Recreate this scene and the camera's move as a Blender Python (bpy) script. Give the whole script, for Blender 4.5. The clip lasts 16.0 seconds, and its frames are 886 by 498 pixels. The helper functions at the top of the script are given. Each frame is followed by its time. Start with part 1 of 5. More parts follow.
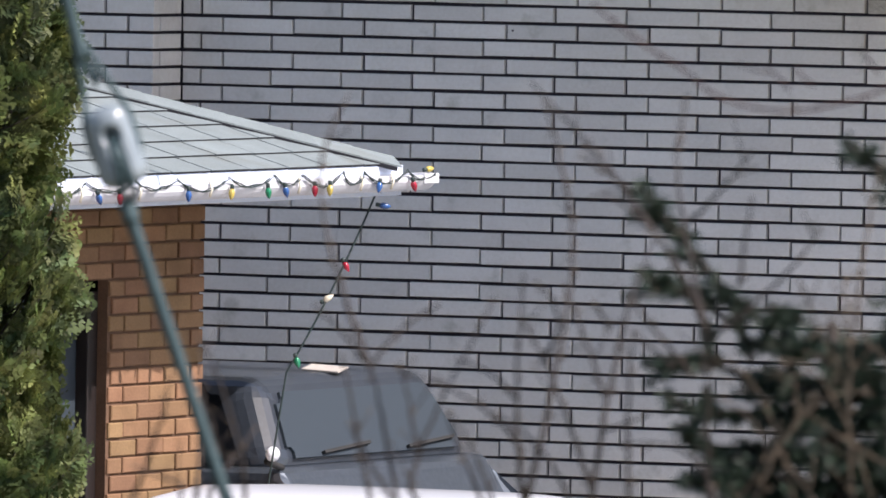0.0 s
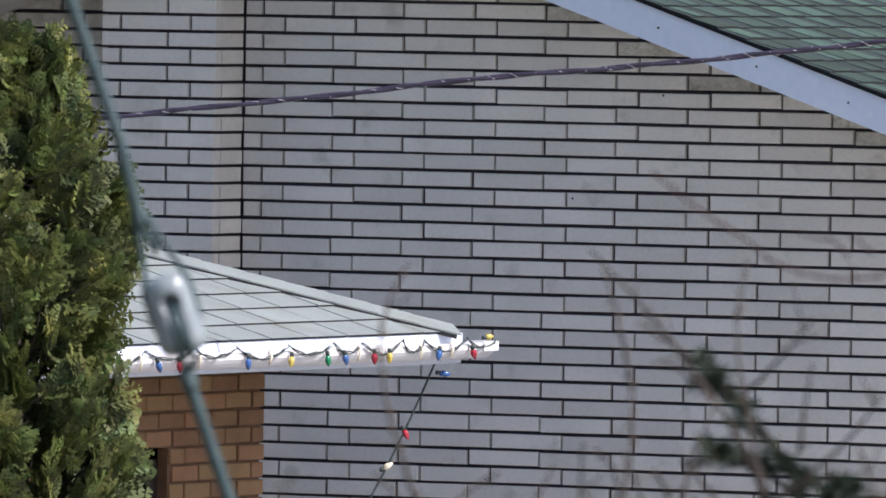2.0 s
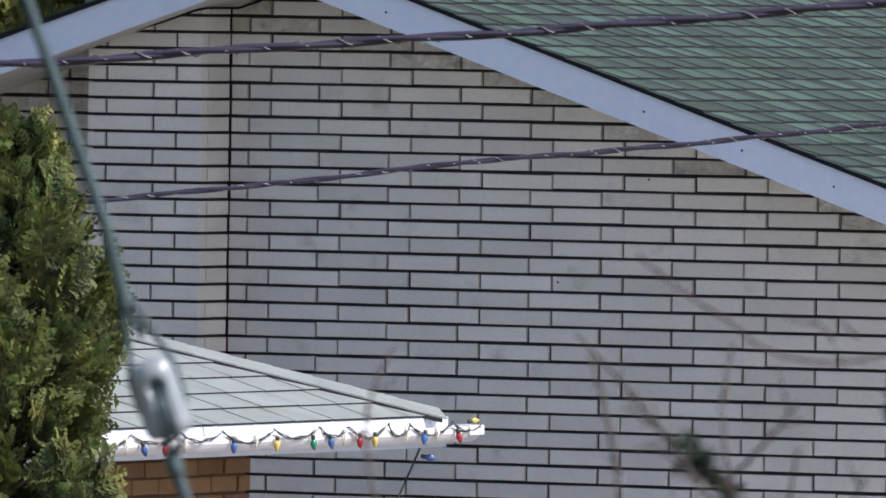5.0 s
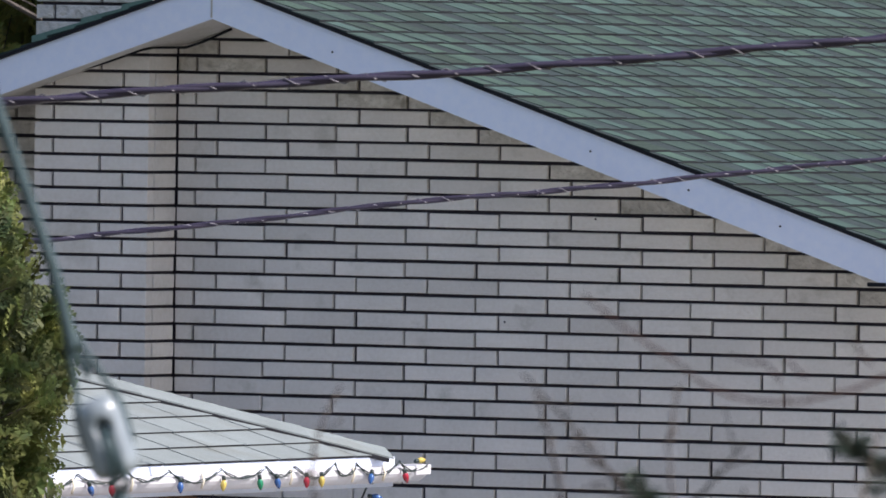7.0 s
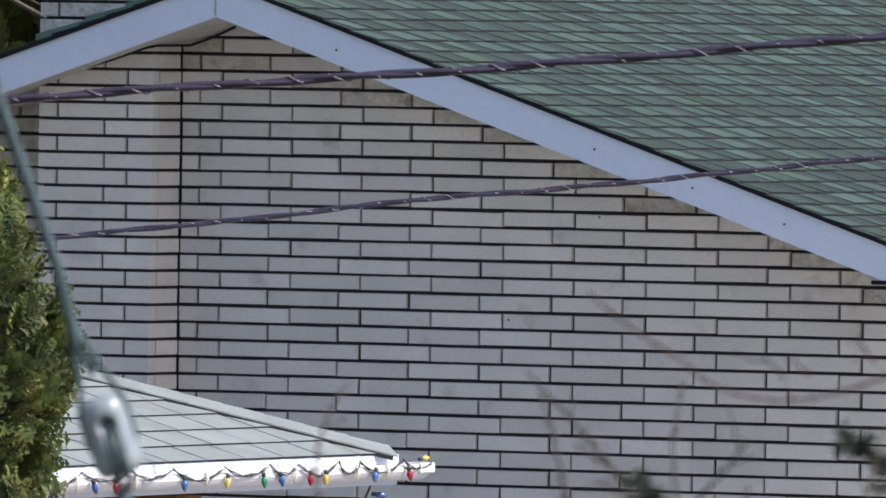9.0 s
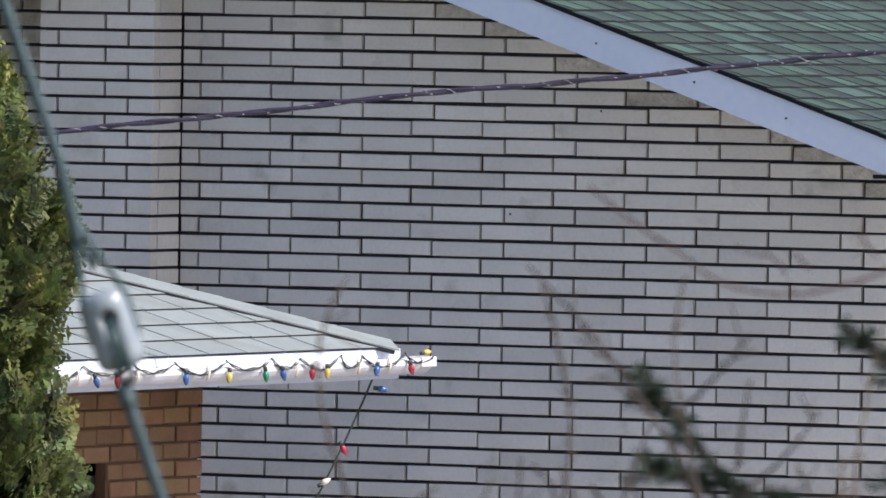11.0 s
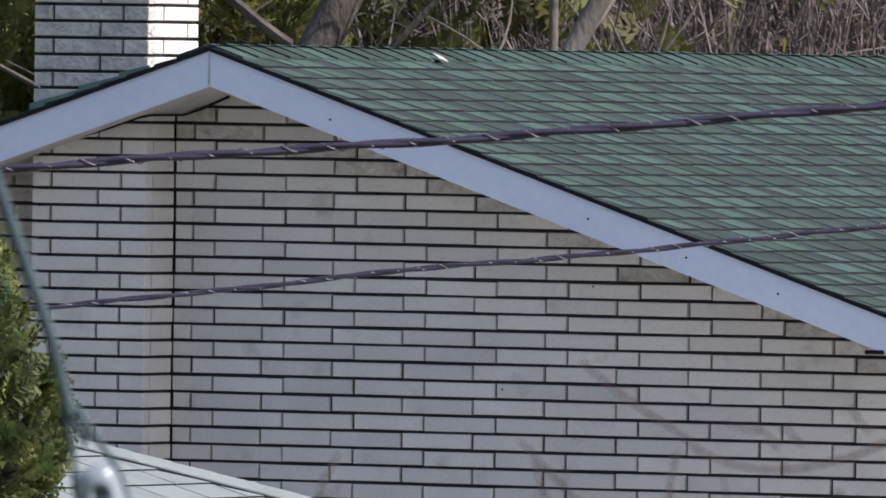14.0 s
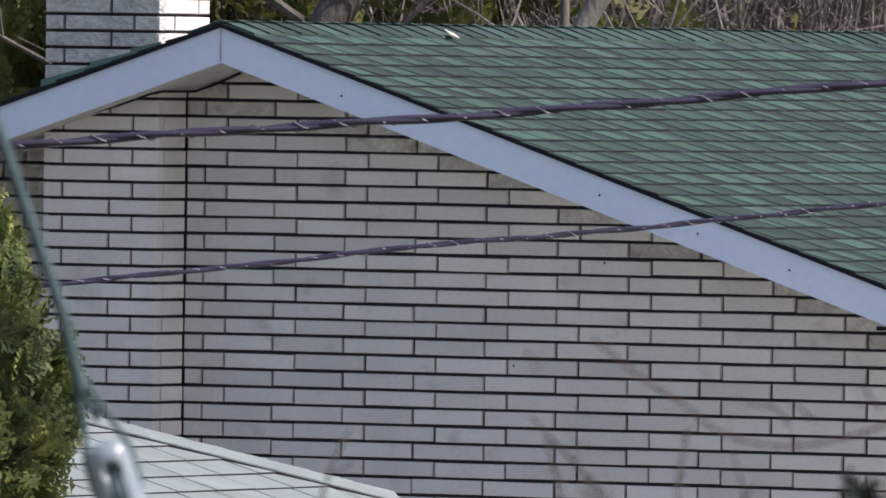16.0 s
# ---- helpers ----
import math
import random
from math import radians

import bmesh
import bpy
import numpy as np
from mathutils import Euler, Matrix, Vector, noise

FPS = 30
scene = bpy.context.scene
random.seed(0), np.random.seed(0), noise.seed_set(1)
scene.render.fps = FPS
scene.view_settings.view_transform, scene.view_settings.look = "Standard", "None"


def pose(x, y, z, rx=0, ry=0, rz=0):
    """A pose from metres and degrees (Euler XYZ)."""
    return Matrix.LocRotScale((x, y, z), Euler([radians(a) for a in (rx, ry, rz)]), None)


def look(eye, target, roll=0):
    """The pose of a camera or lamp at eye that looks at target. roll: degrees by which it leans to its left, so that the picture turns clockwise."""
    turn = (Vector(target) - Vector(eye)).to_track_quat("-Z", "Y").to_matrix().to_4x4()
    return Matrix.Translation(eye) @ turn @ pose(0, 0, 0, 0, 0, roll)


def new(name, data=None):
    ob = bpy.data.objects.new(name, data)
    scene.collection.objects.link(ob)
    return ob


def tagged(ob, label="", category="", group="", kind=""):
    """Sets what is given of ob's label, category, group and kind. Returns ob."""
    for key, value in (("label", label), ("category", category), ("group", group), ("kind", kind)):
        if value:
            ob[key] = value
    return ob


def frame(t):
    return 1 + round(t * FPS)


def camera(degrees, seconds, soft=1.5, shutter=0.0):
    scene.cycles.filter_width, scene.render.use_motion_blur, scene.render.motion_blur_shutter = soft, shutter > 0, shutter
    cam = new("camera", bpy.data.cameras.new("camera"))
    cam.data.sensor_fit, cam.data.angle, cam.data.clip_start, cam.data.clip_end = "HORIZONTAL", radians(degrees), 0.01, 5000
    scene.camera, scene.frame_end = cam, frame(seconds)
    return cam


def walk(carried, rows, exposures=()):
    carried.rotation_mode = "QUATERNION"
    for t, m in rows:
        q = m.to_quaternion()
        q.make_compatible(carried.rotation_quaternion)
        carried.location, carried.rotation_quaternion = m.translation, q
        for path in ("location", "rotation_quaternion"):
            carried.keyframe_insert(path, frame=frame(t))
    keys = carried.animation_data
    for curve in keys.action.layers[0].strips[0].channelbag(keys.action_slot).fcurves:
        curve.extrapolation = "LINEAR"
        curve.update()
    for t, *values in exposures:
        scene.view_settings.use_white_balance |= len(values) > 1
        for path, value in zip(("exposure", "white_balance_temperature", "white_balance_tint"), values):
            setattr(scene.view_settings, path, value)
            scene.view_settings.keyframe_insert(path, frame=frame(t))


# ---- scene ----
# ---- the camera: it stands still and turns ----
cam = camera(3.1408, 16.0, soft=1.7)
THETA = radians(27.0)                       # the gable wall is seen 27 degrees askew
RIGHT = Vector((math.cos(THETA), math.sin(THETA), 0))
AHEAD = Vector((-math.sin(THETA), math.cos(THETA), 0))
UP = Vector((0, 0, 1))
EYE = Vector((1.12, 0, 4.2)) - 63.3 * AHEAD
ROLL = 0.9


def from_eye(right, ahead, up):
    """A place by its metres to the right of, ahead of and above the eye."""
    return EYE + right * RIGHT + ahead * AHEAD + up * UP


# seconds, degrees to the right, degrees up
PATH = [
    (0, 0.0216, -1.9274),
    (0.3, -0.0197, -1.5932),
    (0.5, -0.0652, -1.4747),
    (1, -0.2136, -1.4065),
    (1.5, -0.1834, -1.3753),
    (2, -0.1993, -1.3357),
    (2.5, -0.1851, -1.1429),
    (3, -0.1785, -1.2005),
    (3.5, -0.1823, -1.1154),
    (3.7, -0.1832, -1.0571),
    (5.8, -0.0916, -1.0302),
    (6, -0.0637, -1.0222),
    (6.5, -0.0011, -0.9282),
    (7, 0.0345, -0.8940),
    (7.5, 0.0387, -0.9100),
    (8, 0.0346, -0.9006),
    (10.3, 0.0055, -0.9151),
    (10.5, 0.0091, -0.9519),
    (11, 0.0204, -1.2770),
    (11.3, 0.0499, -1.4939),
    (11.5, 0.0451, -1.4822),
    (12, 0.0846, -1.2637),
    (12.5, 0.0687, -1.2271),
    (13, 0.0548, -0.8857),
    (13.2, 0.0682, -0.8075),
    (13.5, 0.0591, -0.6762),
    (14, 0.0391, -0.6545),
    (14.5, 0.0000, -0.6771),
    (15, 0.0056, -0.7177),
    (15.5, 0.0009, -0.7332),
    (16, -0.0000, -0.7389),
]

walk(cam, [(t, pose(EYE.x, EYE.y, EYE.z, 90 + up, 0, 27.0 - right) @ pose(0, 0, 0, 0, 0, ROLL)) for t, right, up in PATH],
     [(0.0, 0.57, 6690, 18), (1.0, 0.54, 6690, 18), (3.7, 0.46, 6690, 18), (8.0, 0.48, 6690, 18), (10.5, 0.51, 6690, 18), (11.5, 0.57, 6690, 18), (12.5, 0.54, 6690, 18), (13.5, 0.45, 6690, 18), (16.0, 0.44, 6690, 18)])
cam.data.dof.use_dof = True                 # a long lens, focused on the brick wall
cam.data.dof.focus_distance = 63.0
cam.data.dof.aperture_fstop = 44.0

# ---- light ----
SUN_UP, SUN_ROUND = radians(47), radians(3)  # the sun stands to the right of the gable, a little behind it
world = bpy.data.worlds.new("sky")
scene.world = world
world.use_nodes = True
sky = world.node_tree.nodes.new("ShaderNodeTexSky")
sky.sky_type = 'NISHITA'
sky.sun_disc = False
sky.sun_elevation = SUN_UP
sky.sun_rotation = radians(90) - SUN_ROUND
sky.dust_density = 1.3
background = world.node_tree.nodes["Background"]
background.inputs["Strength"].default_value = 0.105
world.node_tree.links.new(sky.outputs[0], background.inputs["Color"])
sun_data = bpy.data.lights.new("sun", 'SUN')
sun_data.energy, sun_data.angle, sun_data.color = 4.6, radians(0.5), (1.0, 0.965, 0.92)
sun = new("sun", sun_data)
sun_way = Vector((math.cos(SUN_UP) * math.cos(SUN_ROUND), math.cos(SUN_UP) * math.sin(SUN_ROUND), math.sin(SUN_UP)))
sun.matrix_world = look(sun_way * 40, (0, 0, 0))


# ---- materials ----
def material(name, a, b, rough=0.8, scale=6.0, fine=90.0, bump=0.25, deep=0.002, metal=0.0, vary=0.0, island=0.0, stain=None, stain_scale=1.2,
             stain_low=0.52, stretch=(1, 1, 1), coat=0.0, hue_vary=0.0, leaf=0.0):
    """Two colours mixed by a coarse noise, grain, relief and, where wanted, stains and a difference from piece to piece."""
    m = bpy.data.materials.new(name)
    m.use_nodes = True
    nt = m.node_tree
    nodes, link = nt.nodes, nt.links.new
    shader = nodes["Principled BSDF"]
    shader.inputs["Roughness"].default_value = rough
    shader.inputs["Metallic"].default_value = metal
    shader.inputs["Coat Weight"].default_value = coat
    place = nodes.new("ShaderNodeNewGeometry")
    mapping = nodes.new("ShaderNodeMapping")
    mapping.inputs["Scale"].default_value = stretch
    link(place.outputs["Position"], mapping.inputs["Vector"])

    def clouds(size, detail=4.0):
        n = nodes.new("ShaderNodeTexNoise")
        n.inputs["Scale"].default_value, n.inputs["Detail"].default_value = size, detail
        link(mapping.outputs[0], n.inputs["Vector"])
        return n.outputs["Fac"]

    def ramp(value, low, high):
        r = nodes.new("ShaderNodeMapRange")
        r.inputs["From Min"].default_value, r.inputs["From Max"].default_value = low, high
        link(value, r.inputs["Value"])
        return r.outputs["Result"]

    def mixed(value, first, second, how='MIX'):
        x = nodes.new("ShaderNodeMix")
        x.data_type, x.blend_type = 'RGBA', how
        if isinstance(value, float):
            x.inputs[0].default_value = value
        else:
            link(value, x.inputs[0])
        for socket, c in ((x.inputs[6], first), (x.inputs[7], second)):
            if isinstance(c, tuple):
                socket.default_value = (*c, 1)
            else:
                link(c, socket)
        return x.outputs[2]

    grain = clouds(fine, 3.0)
    colour = mixed(ramp(clouds(scale), 0.32, 0.68), a, b)
    if stain:
        colour = mixed(ramp(clouds(stain_scale, 6.0), stain_low, stain_low + 0.25), colour, stain)
    colour = mixed(0.35, colour, mixed(ramp(grain, 0.3, 0.7), (0.35, 0.35, 0.35), (0.65, 0.65, 0.65)), 'OVERLAY')
    if vary or island:
        one = nodes.new("ShaderNodeObjectInfo").outputs["Random"] if vary else place.outputs["Random Per Island"]
        amount = vary or island
        tone = nodes.new("ShaderNodeHueSaturation")
        spread = nodes.new("ShaderNodeMapRange")
        spread.inputs["To Min"].default_value, spread.inputs["To Max"].default_value = 1 - amount, 1 + amount
        link(one, spread.inputs["Value"])
        link(spread.outputs["Result"], tone.inputs["Value"])
        link(colour, tone.inputs["Color"])
        if hue_vary:
            hue = nodes.new("ShaderNodeMapRange")
            hue.inputs["To Min"].default_value, hue.inputs["To Max"].default_value = 0.5 - hue_vary, 0.5 + hue_vary
            wrap = nodes.new("ShaderNodeMath")
            wrap.operation = 'FRACT'
            times = nodes.new("ShaderNodeMath")
            times.operation, times.inputs[1].default_value = 'MULTIPLY', 7.31
            link(one, times.inputs[0])
            link(times.outputs[0], wrap.inputs[0])
            link(wrap.outputs[0], hue.inputs["Value"])
            link(hue.outputs["Result"], tone.inputs["Hue"])
        colour = tone.outputs["Color"]
    link(colour, shader.inputs["Base Color"])
    relief = nodes.new("ShaderNodeBump")
    relief.inputs["Strength"].default_value, relief.inputs["Distance"].default_value = bump, deep
    link(grain, relief.inputs["Height"])
    link(relief.outputs["Normal"], shader.inputs["Normal"])
    if leaf:                                   # thin leaves let some light through
        glow = nodes.new("ShaderNodeBsdfTranslucent")
        both = nodes.new("ShaderNodeMixShader")
        both.inputs[0].default_value = leaf
        link(colour, glow.inputs["Color"])
        link(shader.outputs[0], both.inputs[1])
        link(glow.outputs[0], both.inputs[2])
        link(both.outputs[0], nodes["Material Output"].inputs["Surface"])
    return m


WHITE_BRICK = material("white_brick", (0.80, 0.765, 0.712), (0.71, 0.68, 0.63), 0.75, 3.0, 60, 0.5, 0.004, vary=0.095, stain=(0.47, 0.455, 0.39), stain_scale=7.0, stain_low=0.59)
WHITE_BRICK_REST = material("white_brick_rest", (0.80, 0.765, 0.712), (0.71, 0.68, 0.63), 0.75, 3.0, 60, 0.5, 0.004, island=0.095, stain=(0.47, 0.455, 0.39), stain_scale=7.0, stain_low=0.59)
# rough mottled brick, with some of the wall's shade in its colour
WORN_SHADE_BRICK = material("worn_shade_brick", (0.66, 0.63, 0.57), (0.48, 0.455, 0.40), 0.85, 17, 40, 1.0, 0.012, vary=0.12, stain=(0.25, 0.22, 0.17), stain_scale=11.0, stain_low=0.53)
CHIMNEY_BRICK = material("chimney_brick", (0.79, 0.75, 0.69), (0.69, 0.66, 0.61), 0.75, 4.0, 50, 0.5, 0.004, vary=0.06, stain=(0.42, 0.40, 0.33), stain_scale=2.5, stain_low=0.6)
STACK_BRICK = material("weathered_stack_brick", (0.68, 0.66, 0.62), (0.46, 0.45, 0.42), 0.6, 14.0, 34, 1.0, 0.02, vary=0.12, stain=(0.66, 0.65, 0.63), stain_scale=11, stain_low=0.6)
DARK_MORTAR = material("dark_mortar", (0.042, 0.036, 0.046), (0.028, 0.024, 0.032), 0.95, 8, 120, 0.6)
ORANGE_BRICK = material("orange_brick", (0.255, 0.148, 0.077), (0.20, 0.112, 0.056), 0.85, 7.0, 110, 0.5, 0.003, vary=0.16, hue_vary=0.012)
ORANGE_BRICK_REST = material("orange_brick_rest", (0.255, 0.148, 0.077), (0.20, 0.112, 0.056), 0.85, 7.0, 110, 0.5, 0.003, island=0.16)
BROWN_MORTAR = material("brown_mortar", (0.16, 0.09, 0.055), (0.12, 0.068, 0.04), 0.95, 8, 120, 0.6)
WHITE_METAL = material("white_aluminium", (0.74, 0.83, 0.97), (0.70, 0.78, 0.93), 0.45, 1.6, 30, 0.08, 0.001, stain=(0.62, 0.63, 0.66), stain_scale=2.2, stain_low=0.6)
GUTTER_WHITE = material("gutter_enamel", (0.70, 0.71, 0.75), (0.64, 0.65, 0.69), 0.4, 1.6, 30, 0.08, 0.001, stain=(0.52, 0.52, 0.53), stain_scale=5, stain_low=0.58, stretch=(1, 6, 0.6))
SOFFIT = material("soffit_paint", (0.54, 0.53, 0.50), (0.44, 0.43, 0.40), 0.7, 3, 60, 0.2, stain=(0.36, 0.34, 0.29), stain_scale=4)
GREEN_SHINGLE = material("green_shingle", (0.038, 0.075, 0.062), (0.025, 0.052, 0.044), 0.95, 9, 120, 0.9, 0.004, vary=0.42, hue_vary=0.025)
GREEN_SHINGLE_REST = material("green_shingle_rest", (0.038, 0.075, 0.062), (0.025, 0.052, 0.044), 0.95, 9, 120, 0.9, 0.004, island=0.42, hue_vary=0.025)
GREEN_BAND = material("dark_green_granules", (0.016, 0.029, 0.032), (0.025, 0.043, 0.044), 0.95, 5, 260, 0.9, 0.004, island=0.2)
# near black butt edge that paints the shadow below a shingle course
BAND_SHADOW_EDGE = material("shadow_shingle_edge", (0.007, 0.012, 0.017), (0.012, 0.018, 0.023), 1.0, 6, 100)
FLASHING = material("green_flashing", (0.13, 0.24, 0.20), (0.10, 0.19, 0.16), 0.6, 8, 90, 0.3)
ROOF_BLACK = material("black_felt", (0.007, 0.008, 0.012), (0.012, 0.013, 0.018), 1.0, 6, 100)
PALE_SHINGLE = material("pale_shingle", (0.225, 0.268, 0.275), (0.188, 0.224, 0.228), 0.95, 4, 220, 0.8, 0.004, vary=0.06, stain=(0.165, 0.18, 0.165), stain_scale=3.0, stain_low=0.58)
PALE_SHINGLE_REST = material("pale_shingle_rest", (0.225, 0.268, 0.275), (0.188, 0.224, 0.228), 0.95, 4, 220, 0.8, 0.004, island=0.06, stain=(0.165, 0.18, 0.165), stain_scale=3.0)
BROWN_FRAME = material("brown_frame", (0.018, 0.012, 0.011), (0.013, 0.009, 0.008), 0.5, 5, 60)
DARK_ROOM = material("dark_room", (0.02, 0.02, 0.022), (0.03, 0.028, 0.028), 0.8)
STRAND = material("galvanised_strand", (0.034, 0.066, 0.074), (0.054, 0.094, 0.103), 0.55, 60, 400, 0.4, 0.001, metal=0.2)
PORCELAIN = material("grey_porcelain", (0.27, 0.32, 0.345), (0.22, 0.265, 0.295), 0.2, 30, 300, 0.05, 0.0005, coat=0.25)
CABLE_BLACK = material("cable_jacket", (0.020, 0.017, 0.040), (0.032, 0.026, 0.052), 0.5, 20, 200)
CABLE_BARE = material("bare_conductor", (0.22, 0.215, 0.24), (0.14, 0.135, 0.155), 0.5, 40, 300, metal=0.3)
CABLE_BRIGHT = material("bright_conductor", (0.50, 0.49, 0.52), (0.36, 0.35, 0.38), 0.4, 40, 300, metal=0.4)
BARK_TWIG = material("twig_bark", (0.026, 0.020, 0.018), (0.048, 0.037, 0.031), 0.85, 60, 500, 0.5, 0.001, island=0.25)
BARK_PALE = material("pale_twig_bark", (0.095, 0.072, 0.048), (0.045, 0.034, 0.024), 0.85, 60, 500, 0.5, 0.001)
BARK_RED = material("red_twig_bark", (0.075, 0.032, 0.028), (0.05, 0.025, 0.024), 0.7, 60, 500, 0.4, 0.001)
BUD = material("bud_scale", (0.14, 0.105, 0.07), (0.07, 0.05, 0.034), 0.7, 200, 600, island=0.4)
FIR_NEEDLE = material("fir_needle", (0.016, 0.034, 0.023), (0.030, 0.053, 0.032), 0.55, 25, 300, 0.1, island=0.35)
CEDAR_LEAF = material("cedar_leaf", (0.185, 0.220, 0.062), (0.050, 0.078, 0.030), 0.65, 7, 40, 0.1, island=0.5, hue_vary=0.03, stain=(0.12, 0.075, 0.03), stain_scale=9, stain_low=0.62, leaf=0.34)
WOODS_LEAF = material("woods_leaf", (0.22, 0.235, 0.06), (0.10, 0.12, 0.04), 0.7, 1.5, 20, 0.1, island=0.5, hue_vary=0.03, leaf=0.35)
TRUNK_BARK = material("trunk_bark", (0.062, 0.050, 0.042), (0.034, 0.029, 0.025), 0.9, 6, 60, 0.8, 0.01, stretch=(1, 1, 0.25))
TRUNK_MOTTLED = material("mottled_bark", (0.040, 0.033, 0.029), (0.13, 0.115, 0.10), 0.9, 7, 50, 0.9, 0.012, stretch=(1, 1, 0.4))
TRUNK_PALE = material("pale_bark", (0.20, 0.185, 0.165), (0.12, 0.108, 0.095), 0.85, 5, 50, 0.7, 0.01, stretch=(1, 1, 0.4))
BRUSH = material("brush_stems", (0.11, 0.088, 0.083), (0.28, 0.245, 0.235), 0.85, 2, 40, 0.2, island=0.45, hue_vary=0.015)
GROUND = material("lawn", (0.075, 0.085, 0.045), (0.115, 0.105, 0.07), 0.95, 0.6, 30, 0.6, 0.02, stain=(0.13, 0.10, 0.07), stain_scale=0.15)
ASPHALT = material("asphalt", (0.055, 0.055, 0.058), (0.04, 0.04, 0.042), 0.95, 3, 160, 0.7, 0.004)
# very pale so that the unseen driveways reflect sun onto the gable wall
BOUNCE_CONCRETE = material("concrete", (0.75, 0.745, 0.735), (0.68, 0.675, 0.665), 0.9, 2, 140, 0.6, 0.004)
# pale finish chosen to reflect light from a hidden wall
BOUNCE_RENDER = material("pale_bounce_render", (0.78, 0.76, 0.72), (0.70, 0.68, 0.64), 0.9, 2, 140, 0.6, 0.004)
CAR_PAINT = material("car_paint", (0.10, 0.12, 0.15), (0.09, 0.11, 0.135), 0.28, 2, 50, 0.02, 0.0003, metal=0.5, coat=0.6)
CAR_DARK = material("dark_paint", (0.035, 0.043, 0.056), (0.03, 0.038, 0.05), 0.3, 2, 50, 0.02, 0.0003, coat=0.5)
CAR_SILVER = material("silver_paint", (0.80, 0.82, 0.86), (0.76, 0.78, 0.82), 0.3, 2, 50, 0.02, 0.0003, metal=0.0, coat=0.6)
RUBBER = material("rubber", (0.02, 0.02, 0.02), (0.03, 0.03, 0.03), 0.85, 20, 100)
STEEL = material("wheel_steel", (0.45, 0.45, 0.46), (0.38, 0.38, 0.40), 0.35, 20, 100, metal=0.9)
CARD = material("paper", (0.50, 0.46, 0.41), (0.44, 0.40, 0.36), 0.8, 10, 60)
WIRE_GREEN = material("light_string_wire", (0.018, 0.034, 0.034), (0.03, 0.05, 0.048), 0.5, 30, 200)
BULBS = {
    "red": material("red_bulb", (0.44, 0.02, 0.05), (0.36, 0.02, 0.04), 0.15, 40, 200, 0.02, coat=0.5),
    "blue": material("blue_bulb", (0.035, 0.125, 0.36), (0.03, 0.10, 0.30), 0.15, 40, 200, 0.02, coat=0.5),
    "green": material("green_bulb", (0.01, 0.25, 0.12), (0.01, 0.20, 0.10), 0.15, 40, 200, 0.02, coat=0.5),
    "yellow": material("yellow_bulb", (0.58, 0.46, 0.12), (0.52, 0.41, 0.10), 0.15, 40, 200, 0.02, coat=0.5),
    "white": material("white_bulb", (0.80, 0.74, 0.60), (0.75, 0.70, 0.56), 0.15, 40, 200, 0.02, coat=0.5),
}
GLASS = bpy.data.materials.new("car_glass")
GLASS.use_nodes = True
GLASS.node_tree.nodes["Principled BSDF"].inputs["Base Color"].default_value = (0.045, 0.058, 0.072, 1)
GLASS.node_tree.nodes["Principled BSDF"].inputs["Roughness"].default_value = 0.28
GLASS.node_tree.nodes["Principled BSDF"].inputs["Specular IOR Level"].default_value = 0.22

SIDE_GLASS = bpy.data.materials.new("black_side_glass")
SIDE_GLASS.use_nodes = True
SIDE_GLASS.node_tree.nodes["Principled BSDF"].inputs["Base Color"].default_value = (0.006, 0.007, 0.009, 1)
SIDE_GLASS.node_tree.nodes["Principled BSDF"].inputs["Roughness"].default_value = 0.2
SIDE_GLASS.node_tree.nodes["Principled BSDF"].inputs["Specular IOR Level"].default_value = 0.1


# ---- mesh helpers ----
def thing(name, label, category, group="", kind="", at=(0, 0, 0), turn=0.0):
    e = new(name)
    e.empty_display_size = 0.2
    e.matrix_world = pose(*at, 0, 0, turn)
    return tagged(e, label, category, group, kind)


def mesh_of(name, bm, mat, smooth=False):
    me = bpy.data.meshes.new(name)
    bmesh.ops.recalc_face_normals(bm, faces=bm.faces)
    bm.to_mesh(me)
    bm.free()
    me.materials.append(mat)
    if smooth:
        for p in me.polygons:
            p.use_smooth = True
    return me


def part(name, bm, mat, parent=None, label="", smooth=False, kind=""):
    """Links a bmesh, in its parent's own coordinates, as one mesh object."""
    ob = new(name, mesh_of(name, bm, mat, smooth))
    ob.parent = parent
    return tagged(ob, label, kind=kind)


def piece(name, me, parent, m):
    ob = new(name, me)
    ob.parent = parent
    ob.matrix_basis = m
    return ob


def raw(name, verts, faces, mat, parent=None, label="", kind="", smooth=False):
    me = bpy.data.meshes.new(name)
    me.from_pydata(verts, [], faces)
    me.materials.append(mat)
    if smooth:
        for p in me.polygons:
            p.use_smooth = True
    ob = new(name, me)
    ob.parent = parent
    return tagged(ob, label, kind=kind)


def add_box(bm, lo, hi, bevel=0.0):
    r = bmesh.ops.create_cube(bm, size=1)
    c, s = [(a + b) / 2 for a, b in zip(lo, hi)], [b - a for a, b in zip(lo, hi)]
    for v in r["verts"]:
        v.co = Vector((c[i] + v.co[i] * s[i] for i in range(3)))
    if bevel:
        edges = list({e for v in r["verts"] for e in v.link_edges})
        bmesh.ops.bevel(bm, geom=edges, offset=bevel, segments=2, affect='EDGES', profile=0.6)
    return bm


def box(lo, hi, bevel=0.0):
    return add_box(bmesh.new(), lo, hi, bevel)


